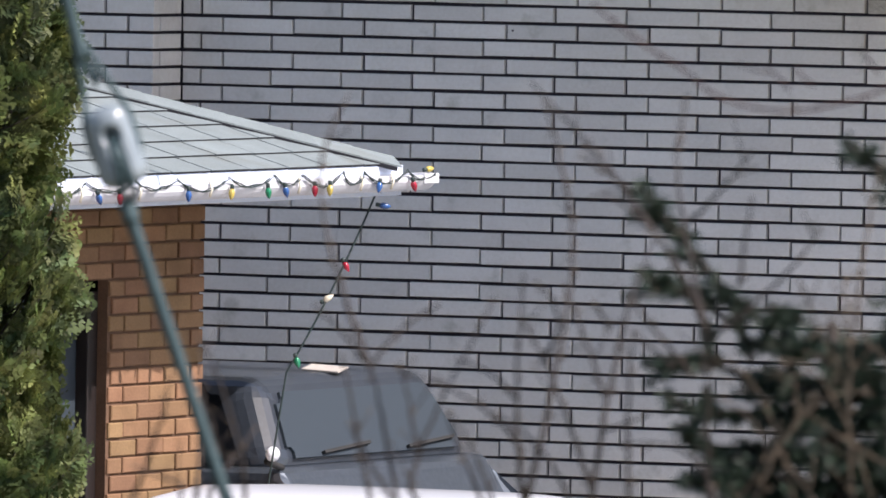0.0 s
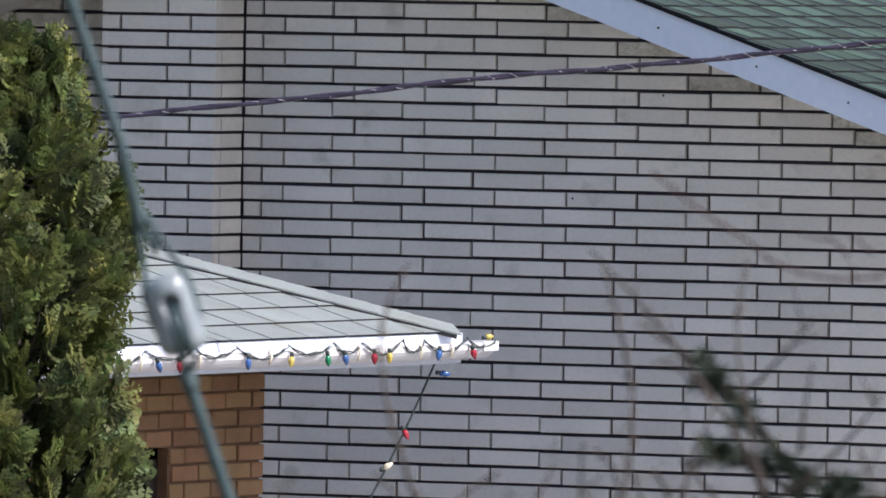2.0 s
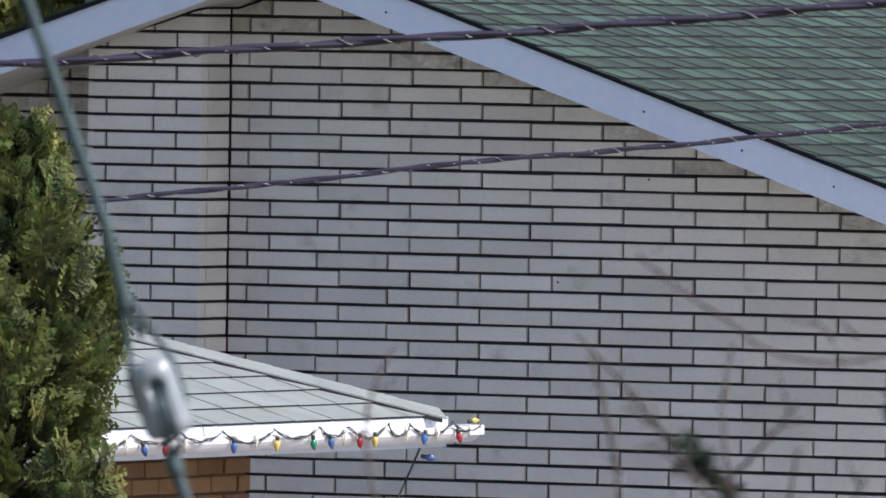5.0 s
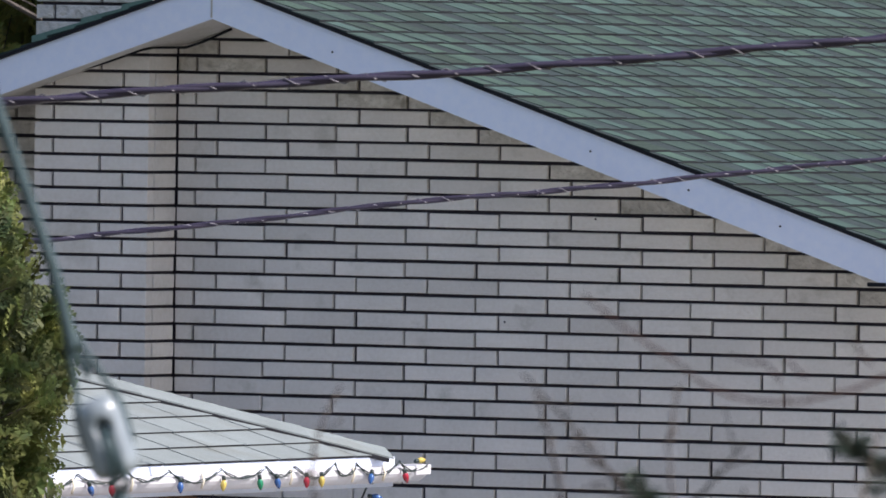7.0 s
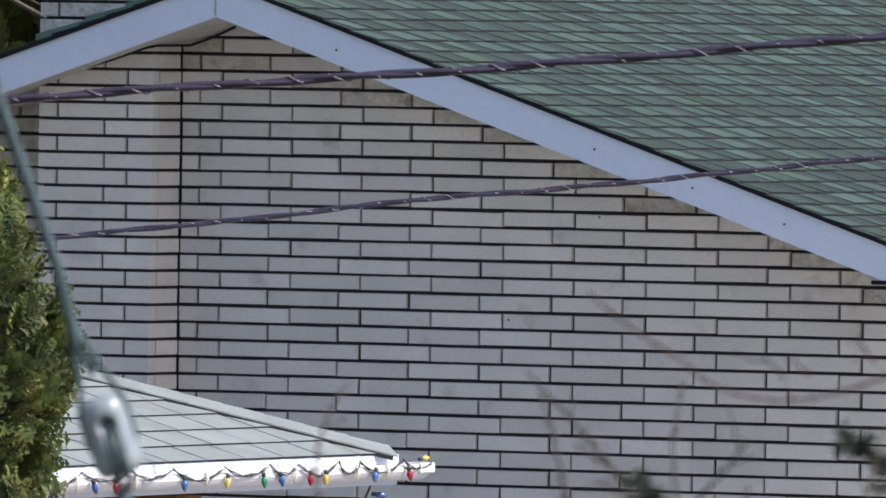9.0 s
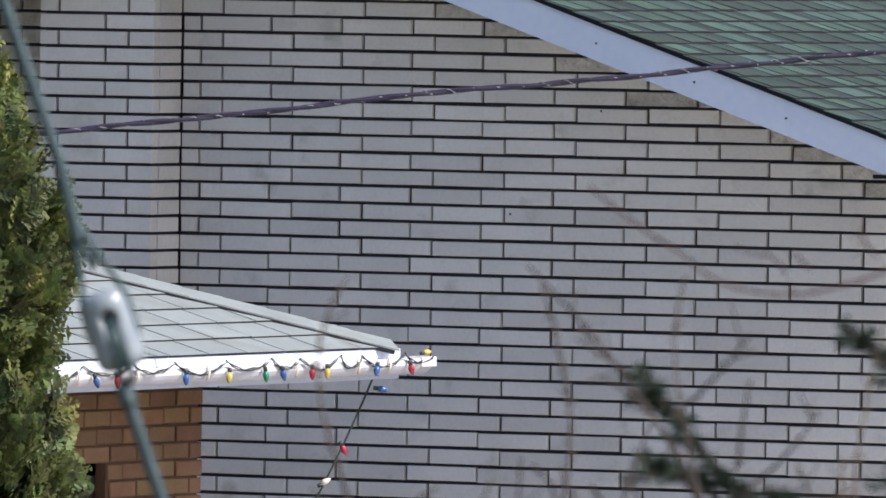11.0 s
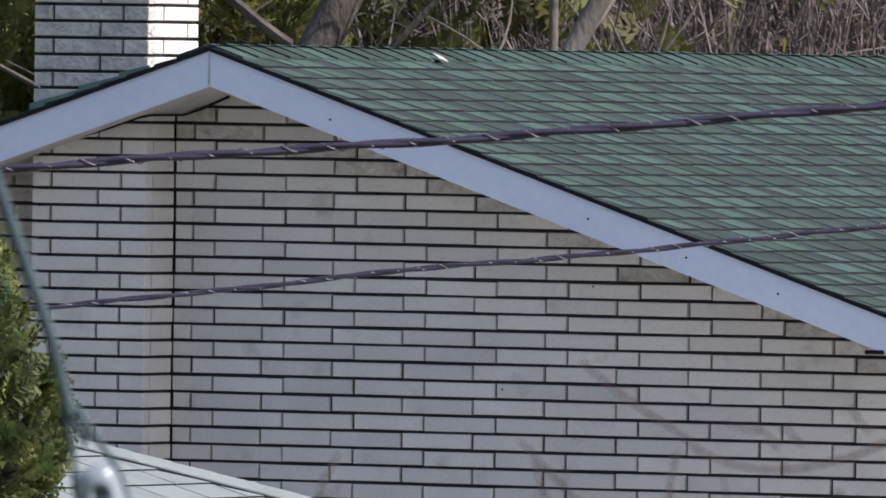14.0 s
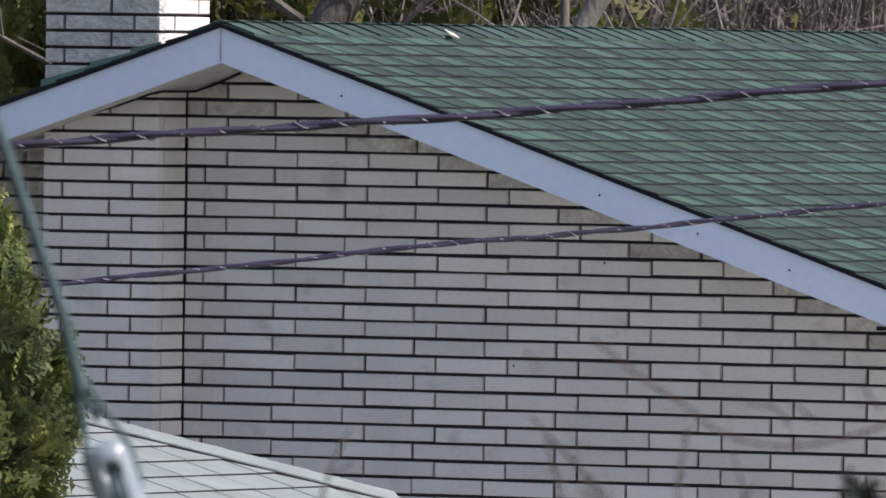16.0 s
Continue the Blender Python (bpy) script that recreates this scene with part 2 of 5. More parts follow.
def add_prism(bm, outline, vec):
    """An outline of 3D points drawn out along a vector."""
    vec = Vector(vec)
    a = [bm.verts.new(p) for p in outline]
    b = [bm.verts.new(Vector(p) + vec) for p in outline]
    bm.faces.new(a)
    bm.faces.new(list(reversed(b)))
    n = len(a)
    for i in range(n):
        bm.faces.new((a[i], b[i], b[(i + 1) % n], a[(i + 1) % n]))
    return bm


def prism(outline, vec):
    return add_prism(bmesh.new(), outline, vec)


def brick_mesh(name, length, height, depth, mat, chamfer=0.003):
    """A brick lying along x, face to -y, its lower left front corner at the origin, with a worn front edge."""
    key = (name, round(length, 3), round(height, 4), mat.name)
    if key not in BRICKS:
        c = chamfer
        back = [(0, depth, 0), (length, depth, 0), (length, depth, height), (0, depth, height)]
        mid = [(0, c, 0), (length, c, 0), (length, c, height), (0, c, height)]
        front = [(c, 0, c), (length - c, 0, c), (length - c, 0, height - c), (c, 0, height - c)]
        faces = [(8, 9, 10, 11)]
        for i in range(4):
            j = (i + 1) % 4
            faces += [(i, j, 4 + j, 4 + i), (4 + i, 4 + j, 8 + j, 8 + i)]
        me = bpy.data.meshes.new(name)
        me.from_pydata(back + mid + front, [], faces)
        me.materials.append(mat)
        BRICKS[key] = me
    return BRICKS[key]


BRICKS = {}


def joined(name, meshes, mat, parent, label=""):
    """Many placed pieces as one mesh: [(mesh, matrix), ...]."""
    verts, faces = [], []
    for me, m in meshes:
        n = len(verts)
        verts += [tuple(m @ v.co) for v in me.vertices]
        faces += [tuple(n + i for i in p.vertices) for p in me.polygons]
    ob = raw(name, verts, faces, mat, parent, label, kind="stuff")
    slots = [p.material_index for me, m in meshes for p in me.polygons]
    if any(slots):
        ob.data.materials.append(meshes[0][0].materials[1])
        ob.data.polygons.foreach_set("material_index", slots)
    return ob


def sweep_into(verts, faces, points, radius, sides=6, lobes=0.0, lobe_count=6, twist=0.0, caps=True):
    """A tube along points into lists of verts and faces. radius: a number or a function of 0..1."""
    points = [Vector(p) for p in points]
    n = len(points)
    base = len(verts)
    run = 0.0
    for i, p in enumerate(points):
        way = (points[min(i + 1, n - 1)] - points[max(i - 1, 0)]).normalized()
        side = way.cross(Vector((0, 1, 0.13)))
        side = side.normalized() if side.length > 1e-4 else Vector((1, 0, 0))
        other = way.cross(side)
        if i:
            run += (p - points[i - 1]).length
        r = radius(i / (n - 1)) if callable(radius) else radius
        for k in range(sides):
            a = 2 * math.pi * k / sides
            rr = r * (1 + lobes * abs(math.cos(lobe_count * (a - twist * run) / 2)))
            verts.append(p + side * (rr * math.cos(a)) + other * (rr * math.sin(a)))
    for i in range(n - 1):
        for k in range(sides):
            k2 = (k + 1) % sides
            a, b = base + i * sides, base + (i + 1) * sides
            faces.append((a + k, a + k2, b + k2, b + k))
    if caps:
        faces.append(tuple(base + k for k in reversed(range(sides))))
        faces.append(tuple(base + (n - 1) * sides + k for k in range(sides)))


def tube(name, points, radius, mat, parent=None, label="", sides=8, **more):
    verts, faces = [], []
    sweep_into(verts, faces, points, radius, sides, **more)
    return raw(name, verts, faces, mat, parent, label, smooth=True)


def bow(a, b, c, n=12):
    """A smooth line through a, b, c."""
    a, b, c = Vector(a), Vector(b), Vector(c)
    ctrl = 2 * b - (a + c) / 2
    return [(1 - s) ** 2 * a + 2 * s * (1 - s) * ctrl + s * s * c for s in (i / (n - 1) for i in range(n))]


# ---- ground: one sheet, level round the houses, rising into a wooded slope behind them ----
def ground_height(ahead):
    s = min(max((ahead - 92) / 70, 0), 1)
    return 22 * s * s * (3 - 2 * s)


steps = [-2500, -900, -400, -200, -100, -50, -20, 0, 20, 40, 60, 75, 88, 96, 104, 112, 120, 130, 140, 150, 165, 200, 400, 900, 2500]
verts, faces = [], []
for i, ahead in enumerate(steps):
    for right in steps:
        p = from_eye(right, ahead, 0)
        verts.append((p.x, p.y, ground_height(ahead)))
n = len(steps)
for i in range(n - 1):
    for j in range(n - 1):
        faces.append((i * n + j, i * n + j + 1, (i + 1) * n + j + 1, (i + 1) * n + j))
tagged(raw("ground", verts, faces, GROUND), "spring lawn rising into a wooded slope", "ground", kind="structure")
# unseen paving, added as a reflector for the lower gable wall
drive = part("driveway", box((-6, -2.95, 0.004), (4.5, -0.02, 0.02)), BOUNCE_CONCRETE)
tagged(drive, "unseen concrete driveway between the two houses, pale to bounce light", "driveway", kind="structure")
# unseen dark ground, added to keep bounce off the gable's right side
apron = part("driveway_apron", box((4.504, -2.95, 0.004), (16, -0.02, 0.018)), ASPHALT)
side_drive = part("driveway_side", box((1.7, -16, 0.004), (5.2, -2.954, 0.02)), BOUNCE_CONCRETE)
tagged(side_drive, "unseen concrete driveway beside the orange brick house, pale to bounce light", "driveway", kind="structure")
tagged(apron, "unseen dark asphalt apron in front of the driveway, added to cut bounced light", "driveway", kind="structure")

# ---- the white-brick gabled house ----
APEX_X, FRONT, SLOPE, EAVE_X = 0.36, -0.45, 1 / 3, 3.39   # ridge, plane of the rake boards, 4 in 12, half width of the roof
TOP, BOARD = 4.248, 0.148
COURSE, LENGTH = 0.068, 0.3124


def course_z(k):
    """The height of bed joint k; the upper courses are laid a little closer."""
    return 3.029 + (0.066 if k > 0 else COURSE) * k


HOUSE_END = 9.5


def soffit_z(x):
    return TOP - BOARD + 0.01 - SLOPE * abs(x - APEX_X)


WALL_R, WALL_L = 3.30, -2.58
CH_L, CH_R, CH_F, CH_B, CH_TOP = -0.534, -0.024, -0.24, 0.18, 5.3
BACK = 0.06                                 # the wall beyond the chimney stands back a little, added to darken it
gable = part("wall_gable", prism([(CH_L + 0.02, 0.018, 0), (WALL_R, 0.018, 0), (WALL_R, 0.018, soffit_z(WALL_R)), (APEX_X, 0.018, soffit_z(APEX_X)), (CH_L + 0.02, 0.018, soffit_z(CH_L + 0.02))], (0, 0.24, 0)), DARK_MORTAR)
tagged(gable, "long white bricks with dark raked joints in a gable wall", "wall", kind="structure")
recess = part("wall_recess", prism([(WALL_L, BACK + 0.018, 0), (CH_L + 0.016, BACK + 0.018, 0), (CH_L + 0.016, BACK + 0.018, soffit_z(CH_L)), (CH_L, BACK + 0.018, soffit_z(CH_L)), (WALL_L, BACK + 0.018, soffit_z(WALL_L))], (0, 0.24, 0)), DARK_MORTAR)
tagged(recess, "rough weathered brick wall set back beyond the chimney, partly darkened for shade", "wall", kind="structure")
for name, x0, x1 in (("wall_side_right", WALL_R - 0.24, WALL_R), ("wall_side_left", WALL_L, WALL_L + 0.24)):
    tagged(part(name, box((x0, 0.262 if x0 > 0 else BACK + 0.262, 0), (x1, HOUSE_END, 3.05)), WHITE_BRICK_REST), "white brick side wall of the gabled house", "wall", kind="structure")
tagged(part("wall_rear", prism([(WALL_L + 0.244, HOUSE_END - 0.24, 0), (WALL_R - 0.244, HOUSE_END - 0.24, 0), (WALL_R - 0.244, HOUSE_END - 0.24, 3.05), (APEX_X, HOUSE_END - 0.24, 4.0), (WALL_L + 0.244, HOUSE_END - 0.24, 3.05)], (0, 0.236, 0)), WHITE_BRICK_REST),
       "white brick rear wall of the gabled house", "wall", kind="structure")

# roof slopes with boxed rake overhang
roof = thing("roof", "green asphalt shingle roof with white rake boards", "roof", kind="structure")
for sgn, label in ((1, "slope_right"), (-1, "slope_left")):
    xe = APEX_X + sgn * EAVE_X
    ze = TOP - SLOPE * EAVE_X
    drop = BOARD - 0.012
    part("roof_slope", prism([(APEX_X, FRONT + 0.02, TOP), (xe, FRONT + 0.02, ze), (xe, FRONT + 0.02, ze - drop), (APEX_X, FRONT + 0.02, TOP - drop)], (0, HOUSE_END + 0.8, 0)), SOFFIT, roof, "pale painted soffit under the overhang")
    board = [(APEX_X, FRONT, TOP - 0.002), (xe, FRONT, ze - 0.002), (xe, FRONT, ze - BOARD), (APEX_X, FRONT, TOP - BOARD)]
    part("rake_board", prism(board, (0, 0.018, 0)), WHITE_METAL, roof, "white aluminium rake board")
    edge = [(APEX_X, FRONT - 0.012, TOP + 0.004), (xe + sgn * 0.02, FRONT - 0.012, ze + 0.004 - SLOPE * 0.02), (xe + sgn * 0.02, FRONT - 0.012, ze - 0.010 - SLOPE * 0.02), (APEX_X, FRONT - 0.012, TOP - 0.010)]
    part("drip_edge", prism(edge, (0, HOUSE_END + 0.84, 0)), ROOF_BLACK, roof, "black shingle edge")
    # boxed return at the foot of the rake
    xb = APEX_X + sgn * 2.92
    zb = TOP - BOARD - SLOPE * 2.92
    foot = [(xb, FRONT - 0.003, zb + 0.01), (xe, FRONT - 0.003, zb + 0.01), (xe, FRONT - 0.003, zb - 0.03), (xb + sgn * 0.08, FRONT - 0.003, zb - 0.03)]
    part("eave_return", prism(foot, (0, 0.45, 0)), WHITE_METAL, roof)
    part("end_cap", box((xb - 0.06, FRONT - 0.006, zb - 0.012), (xb + 0.02, FRONT + 0.01, zb + 0.004), 0.003), ROOF_BLACK, roof, "dark gap at the foot of the rake board")
part("board_joint", box((APEX_X - 0.003, FRONT - 0.004, TOP - BOARD + 0.004), (APEX_X + 0.003, FRONT + 0.002, TOP - 0.004)), SOFFIT, roof, "joint of the two rake boards")
for u in (0.535, 1.665, 2.09, 2.485):
    bm = bmesh.new()
    bmesh.ops.create_cone(bm, cap_ends=True, segments=8, radius1=0.0045, radius2=0.003, depth=0.006,
                          matrix=pose(APEX_X + u, FRONT - 0.003, TOP - BOARD * (0.62 if u < 1 else 0.55) - SLOPE * u, 90))
    part("nail", bm, ROOF_BLACK, roof, "dark nail head")

tube("soffit_wire", [(-0.34, -0.26, 3.885), (-0.2, -0.26, 3.923), (-0.05, -0.262, 3.972), (0.0, -0.25, 3.982), (0.02, -0.02, 3.984), (0.10, -0.015, 4.01), (0.22, -0.015, 4.06)], 0.005, ROOF_BLACK, roof, "dark wire stapled under the soffit", sides=6)

# chimney stack, half outside the gable
chimney = thing("chimney", "white brick chimney stack built into the gable wall", "chimney")
part("core", box((CH_L + 0.018, CH_F + 0.018, 0), (CH_R - 0.018, CH_B - 0.012, CH_TOP)), DARK_MORTAR, chimney, "dark mortar joints")
part("flashing", prism([(x, CH_F - 0.012, TOP - SLOPE * abs(x - APEX_X) + dz) for x, dz in ((CH_L - 0.012, -0.02), (CH_R + 0.012, -0.02), (CH_R + 0.012, 0.054), (CH_R - 0.12, 0.070), (CH_R - 0.125, 0.056), (CH_R - 0.30, 0.074), (CH_R - 0.305, 0.060), (CH_L - 0.012, 0.074))], (0, 0.008, 0)), FLASHING, chimney, "green painted step flashing")
part("side_flashing", box((CH_R + 0.003, CH_F - 0.01, TOP - SLOPE * 0.4 - 0.05), (CH_R + 0.012, CH_B, TOP - SLOPE * 0.4 + 0.05)), FLASHING, chimney, "green painted flashing")
part("cap", box((CH_L - 0.05, CH_F - 0.05, CH_TOP), (CH_R + 0.05, CH_B + 0.05, CH_TOP + 0.08), 0.01), SOFFIT, chimney, "concrete cap")


# shingles: thin tabs on a slope
def shingle_mesh(name, along, down, thick, mat, edge, sink=0.0):
    """A tab lying along y, reaching down +x, its butt edge at x = 0, thicker there."""
    me = bpy.data.meshes.new(name)
    v = [(0, 0, 0), (0, along, 0), (-down, along, -sink), (-down, 0, -sink), (0, 0, thick), (0, along, thick), (-down, along, 0.001 - sink), (-down, 0, 0.001 - sink)]
    me.from_pydata(v, [], [(4, 5, 6, 7), (0, 4, 7, 3), (1, 2, 6, 5), (0, 1, 5, 4), (0, 3, 2, 1)])
    me.materials.append(mat)
    me.materials.append(edge)                    # butt edges coloured near black as the shadow line of each course
    me.polygons[3].material_index = 1
    return me


# ---- the orange-brick house in front, with a low hip roof ----
OX, OY = 1.672, -3.0                        # its corner by the driveway
O_COURSE, O_LENGTH = 0.0659, 0.2069
OVER, GUTTER = 0.545, 0.10
O_LEFT, O_NEAR = OX - 4.2, OY - 7.0
O_EAVE = 2.47
WIN = (-4.75, -3.738, 1.0, 2.057)           # window in the wall beside the driveway: y from, to, z from, to
for k, (lo, hi) in enumerate((((OX - 0.24, WIN[1], 0), (OX - 0.011, OY - 0.011, 2.37)), ((OX - 0.24, O_NEAR, 0), (OX - 0.011, WIN[0], 2.37)),
                              ((OX - 0.24, WIN[0], 0), (OX - 0.011, WIN[1], WIN[2])), ((OX - 0.24, WIN[0], WIN[3]), (OX - 0.011, WIN[1], 2.37)))):
    w = tagged(part("wall_orange_%d" % (k + 1), box(lo, hi), BROWN_MORTAR), "orange brick wall beside the driveway", "wall", kind="structure")
    if k == 0:
        orange = w
# the hidden end is made pale to brighten the gable wall opposite
tagged(part("wall_orange_end", box((O_LEFT, OY - 0.24, 0), (OX - 0.244, OY - 0.004, 2.37)), BOUNCE_RENDER), "unseen end wall of the hip-roofed house, pale to bounce light", "wall", kind="structure")
tagged(part("wall_orange_left", box((O_LEFT, O_NEAR, 0), (O_LEFT + 0.24, OY - 0.244, 2.37)), ORANGE_BRICK_REST), "orange brick far wall of the hip-roofed house", "wall", kind="structure")
tagged(part("wall_orange_near", box((O_LEFT + 0.244, O_NEAR, 0), (OX - 0.244, O_NEAR + 0.24, 2.37)), ORANGE_BRICK_REST), "orange brick near wall of the hip-roofed house", "wall", kind="structure")
window = thing("window_1", "dark window with a brown frame in the orange wall", "window", kind="structure")
for lo, hi in (((WIN[0], WIN[2]), (WIN[0] + 0.07, WIN[3])), ((WIN[1] - 0.075, WIN[2]), (WIN[1], WIN[3])), ((WIN[0], WIN[3] - 0.05), (WIN[1], WIN[3])), ((WIN[0], WIN[2]), (WIN[1], WIN[2] + 0.05))):
    part("window_frame", box((OX - 0.14, lo[0], lo[1]), (OX - 0.05, hi[0], hi[1]), 0.006), BROWN_FRAME, window, "dark brown painted frame")
part("pane", box((OX - 0.11, WIN[0] + 0.05, WIN[2] + 0.03), (OX - 0.10, WIN[1] - 0.05, WIN[3] - 0.03)), GLASS, window, "dark glass")
part("room", box((OX - 0.23, WIN[0] + 0.01, WIN[2] + 0.01), (OX - 0.20, WIN[1] - 0.01, WIN[3] - 0.01)), DARK_ROOM, window)

hip = thing("hip_roof", "low hip roof with weathered pale grey-green shingles", "roof", kind="structure")
ex, ey, wx, wy = OX + OVER, OY + OVER, O_LEFT - OVER, O_NEAR - OVER
half = (ex - wx) / 2
hz = O_EAVE + half / 3
bm = bmesh.new()
c = [bm.verts.new(p) for p in ((ex, ey, O_EAVE), (wx, ey, O_EAVE), (wx, wy, O_EAVE), (ex, wy, O_EAVE), (ex - half, ey - half, hz), (ex - half, wy + half, hz))]
d = [bm.verts.new((v.co.x, v.co.y, O_EAVE - 0.03)) for v in c[:4]]
for f in ((c[0], c[3], c[5], c[4]), (c[0], c[4], c[1]), (c[1], c[4], c[5], c[2]), (c[2], c[5], c[3])):
    bm.faces.new(f)
for i in range(4):
    bm.faces.new((c[i], c[(i + 1) % 4], d[(i + 1) % 4], d[i]))
bm.faces.new(d)
part("deck", bm, ROOF_BLACK, hip, "dark roof deck below the shingles")
part("soffit", box((wx + 0.02, wy + 0.02, 2.372), (ex - 0.02, ey - 0.02, 2.40)), SOFFIT, hip, "pale soffit")
for lo, hi in (((ex - 0.025, wy), (ex, ey)), ((wx, ey - 0.025), (ex - 0.028, ey)), ((wx, wy), (wx + 0.025, ey - 0.028)), ((wx + 0.028, wy), (ex - 0.028, wy + 0.025))):
    part("fascia", box((lo[0], lo[1], 2.36), (hi[0], hi[1], O_EAVE - 0.032)), WHITE_METAL, hip, "white fascia")


for lo, hi in (((ex, wy), (ex + 0.005, ey)), ((wx, ey), (ex, ey + 0.005))):
    part("drip_strip", box((lo[0], lo[1], O_EAVE - 0.030), (hi[0], hi[1], O_EAVE + 0.003)), WHITE_METAL, hip, "white drip strip below the shingle edge")


def gutter_outline(o, out, z):
    """An ogee gutter's outline: o a point at its back top, out the way outwards."""
    prof = [(0.002, 0), (0.002, -0.058), (0.070, -0.060), (0.080, -0.052), (0.090, -0.040), (0.099, -0.026), (0.1, -0.004), (0.088, 0), (0.086, -0.008), (0.012, -0.018)]
    return [Vector(o) + Vector(out) * a + Vector((0, 0, z + b)) for a, b in prof]


gut_z = O_EAVE - 0.030
rain = thing("gutter", "bright white ogee rain gutter along the low eave", "gutter")

def mitred(outline_near, outline_far):
    """A trough between two outlines."""
    bm = bmesh.new()
    a, b = [bm.verts.new(p) for p in outline_near], [bm.verts.new(p) for p in outline_far]
    bm.faces.new(a)
    bm.faces.new(list(reversed(b)))
    for i in range(len(a)):
        j = (i + 1) % len(a)
        bm.faces.new((a[i], b[i], b[j], a[j]))
    return bm


side_end = [p + Vector((0, p.x - ex, 0)) for p in gutter_outline((ex, ey, 0), (1, 0, 0), gut_z)]
part("trough", mitred(gutter_outline((ex, wy, 0), (1, 0, 0), gut_z), side_end), GUTTER_WHITE, rain)
back_end = [p + Vector((p.y - ey, 0, 0)) for p in gutter_outline((ex, ey, 0), (0, 1, 0), gut_z)]
part("end_trough", mitred(gutter_outline((wx, ey, 0), (0, 1, 0), gut_z), back_end), GUTTER_WHITE, rain)
part("corner_lip", box((ex + 0.03, ey - 0.015, gut_z - 0.034), (ex + 0.106, ey + 0.106, gut_z + 0.004), 0.004), GUTTER_WHITE, rain, "mitred corner piece")

# ---- strung coloured lights on the gutter ----
string = thing("light_string", "green wire of holiday lights looped along the white gutter", "light string")
GX = ex + GUTTER + 0.008
loops = []
rnd = random.Random(5)
yy = -5.45
while yy < ey - 0.14:
    step = rnd.uniform(0.12, 0.4)
    dip = rnd.uniform(0.030, 0.050)
    for s in range(8):
        w = s / 8
        loops.append((GX + 0.004 * math.sin(9 * yy + 5 * w), yy + step * w, gut_z + 0.020 - dip * math.sin(math.pi * w) ** 0.8 + rnd.uniform(-0.003, 0.003)))
    yy += step
for turn in (0, 1):
    pair = []
    for i, (x, y, z) in enumerate(loops):
        a = i * 1.25 + turn * math.pi
        pair.append((x + 0.0035 * math.cos(a), y, z + 0.0042 * math.sin(a)))
    tube("wire", pair, 0.0026, WIRE_GREEN, string, "dark green twisted wire", sides=6)
for yc in (-5.2, -4.75, -4.2, -3.5, -3.0, -2.75):
    tube("clip", [(GX, yc, gut_z - 0.05), (GX + 0.006, yc + 0.006, gut_z - 0.02), (GX - 0.004, yc + 0.01, gut_z + 0.008)], 0.0055, BULBS["white"], string, "white plastic clip", sides=6)

h0, h1 = from_eye(-0.236, 60.5, -1.842), from_eye(-0.556, 60.4, -2.505)
h2 = h1 + Vector((-0.15, -0.25, -(h1.z - 0.01)))
tube("hanging_wire", [Vector((GX - 0.06, -2.66, 2.40))] + bow(h0, (h0 + h1) / 2 + Vector((0.01, 0, -0.012)), h1, 10) + [h2], 0.0042, WIRE_GREEN, string, "loose end of the wire hanging down", sides=6)


def bulb(colour, p, way=(0, 0, -1), size=0.86):
    """A small pointed glass bulb with its socket, hanging from p along way."""
    q = Vector((0, 0, -1)).rotation_difference(Vector(way)).to_matrix().to_4x4()
    m = Matrix.Translation(p) @ q @ Matrix.Scale(size, 4)
    b = thing("light_bulb", "small %s holiday light bulb on a green wire" % colour, "light bulb", "holiday lights on the gutter")
    b.matrix_world = m
    profile = [(0.0001, -0.060), (0.004, -0.057), (0.009, -0.048), (0.0135, -0.036), (0.0145, -0.027), (0.012, -0.017), (0.0085, -0.012)]
    for name, prof, mat in (("glass", profile, BULBS[colour]), ("socket", [(0.0001, -0.012), (0.009, -0.012), (0.0095, 0.002), (0.0075, 0.008), (0.0001, 0.009)], WIRE_GREEN)):
        v, f = [], []
        for r, z in prof:
            v += [(r * math.cos(2 * math.pi * k / 12), r * math.sin(2 * math.pi * k / 12), z) for k in range(12)]
        for i in range(len(prof) - 1):
            f += [(i * 12 + k, i * 12 + (k + 1) % 12, (i + 1) * 12 + (k + 1) % 12, (i + 1) * 12 + k) for k in range(12)]
        raw(name, v, f, mat, b, smooth=True)


for colour, y in (("blue", -5.08), ("red", -4.909), ("blue", -4.377), ("yellow", -4.036), ("green", -3.755), ("blue", -3.621), ("red", -3.381), ("yellow", -3.259), ("blue", -2.851), ("red", -2.587)):
    bulb(colour, (GX + 0.006, y, gut_z - 0.014), (0.1, rnd.uniform(-0.55, 0.45), -1))
bulb("yellow", (GX - 0.01, -2.46, gut_z + 0.018), (0.3, 0.9, 0.1))
bulb("blue", from_eye(-0.225, 60.45, -1.872), (RIGHT + Vector((0, 0, -0.15))).normalized())
bulb("red", h0.lerp(h1, 0.36), (RIGHT * 0.5 - UP).normalized())
bulb("white", h0.lerp(h1, 0.60), (RIGHT * 0.8 + UP * 0.5).normalized())
bulb("green", h0.lerp(h1, 0.90), (RIGHT * 0.3 - UP).normalized())


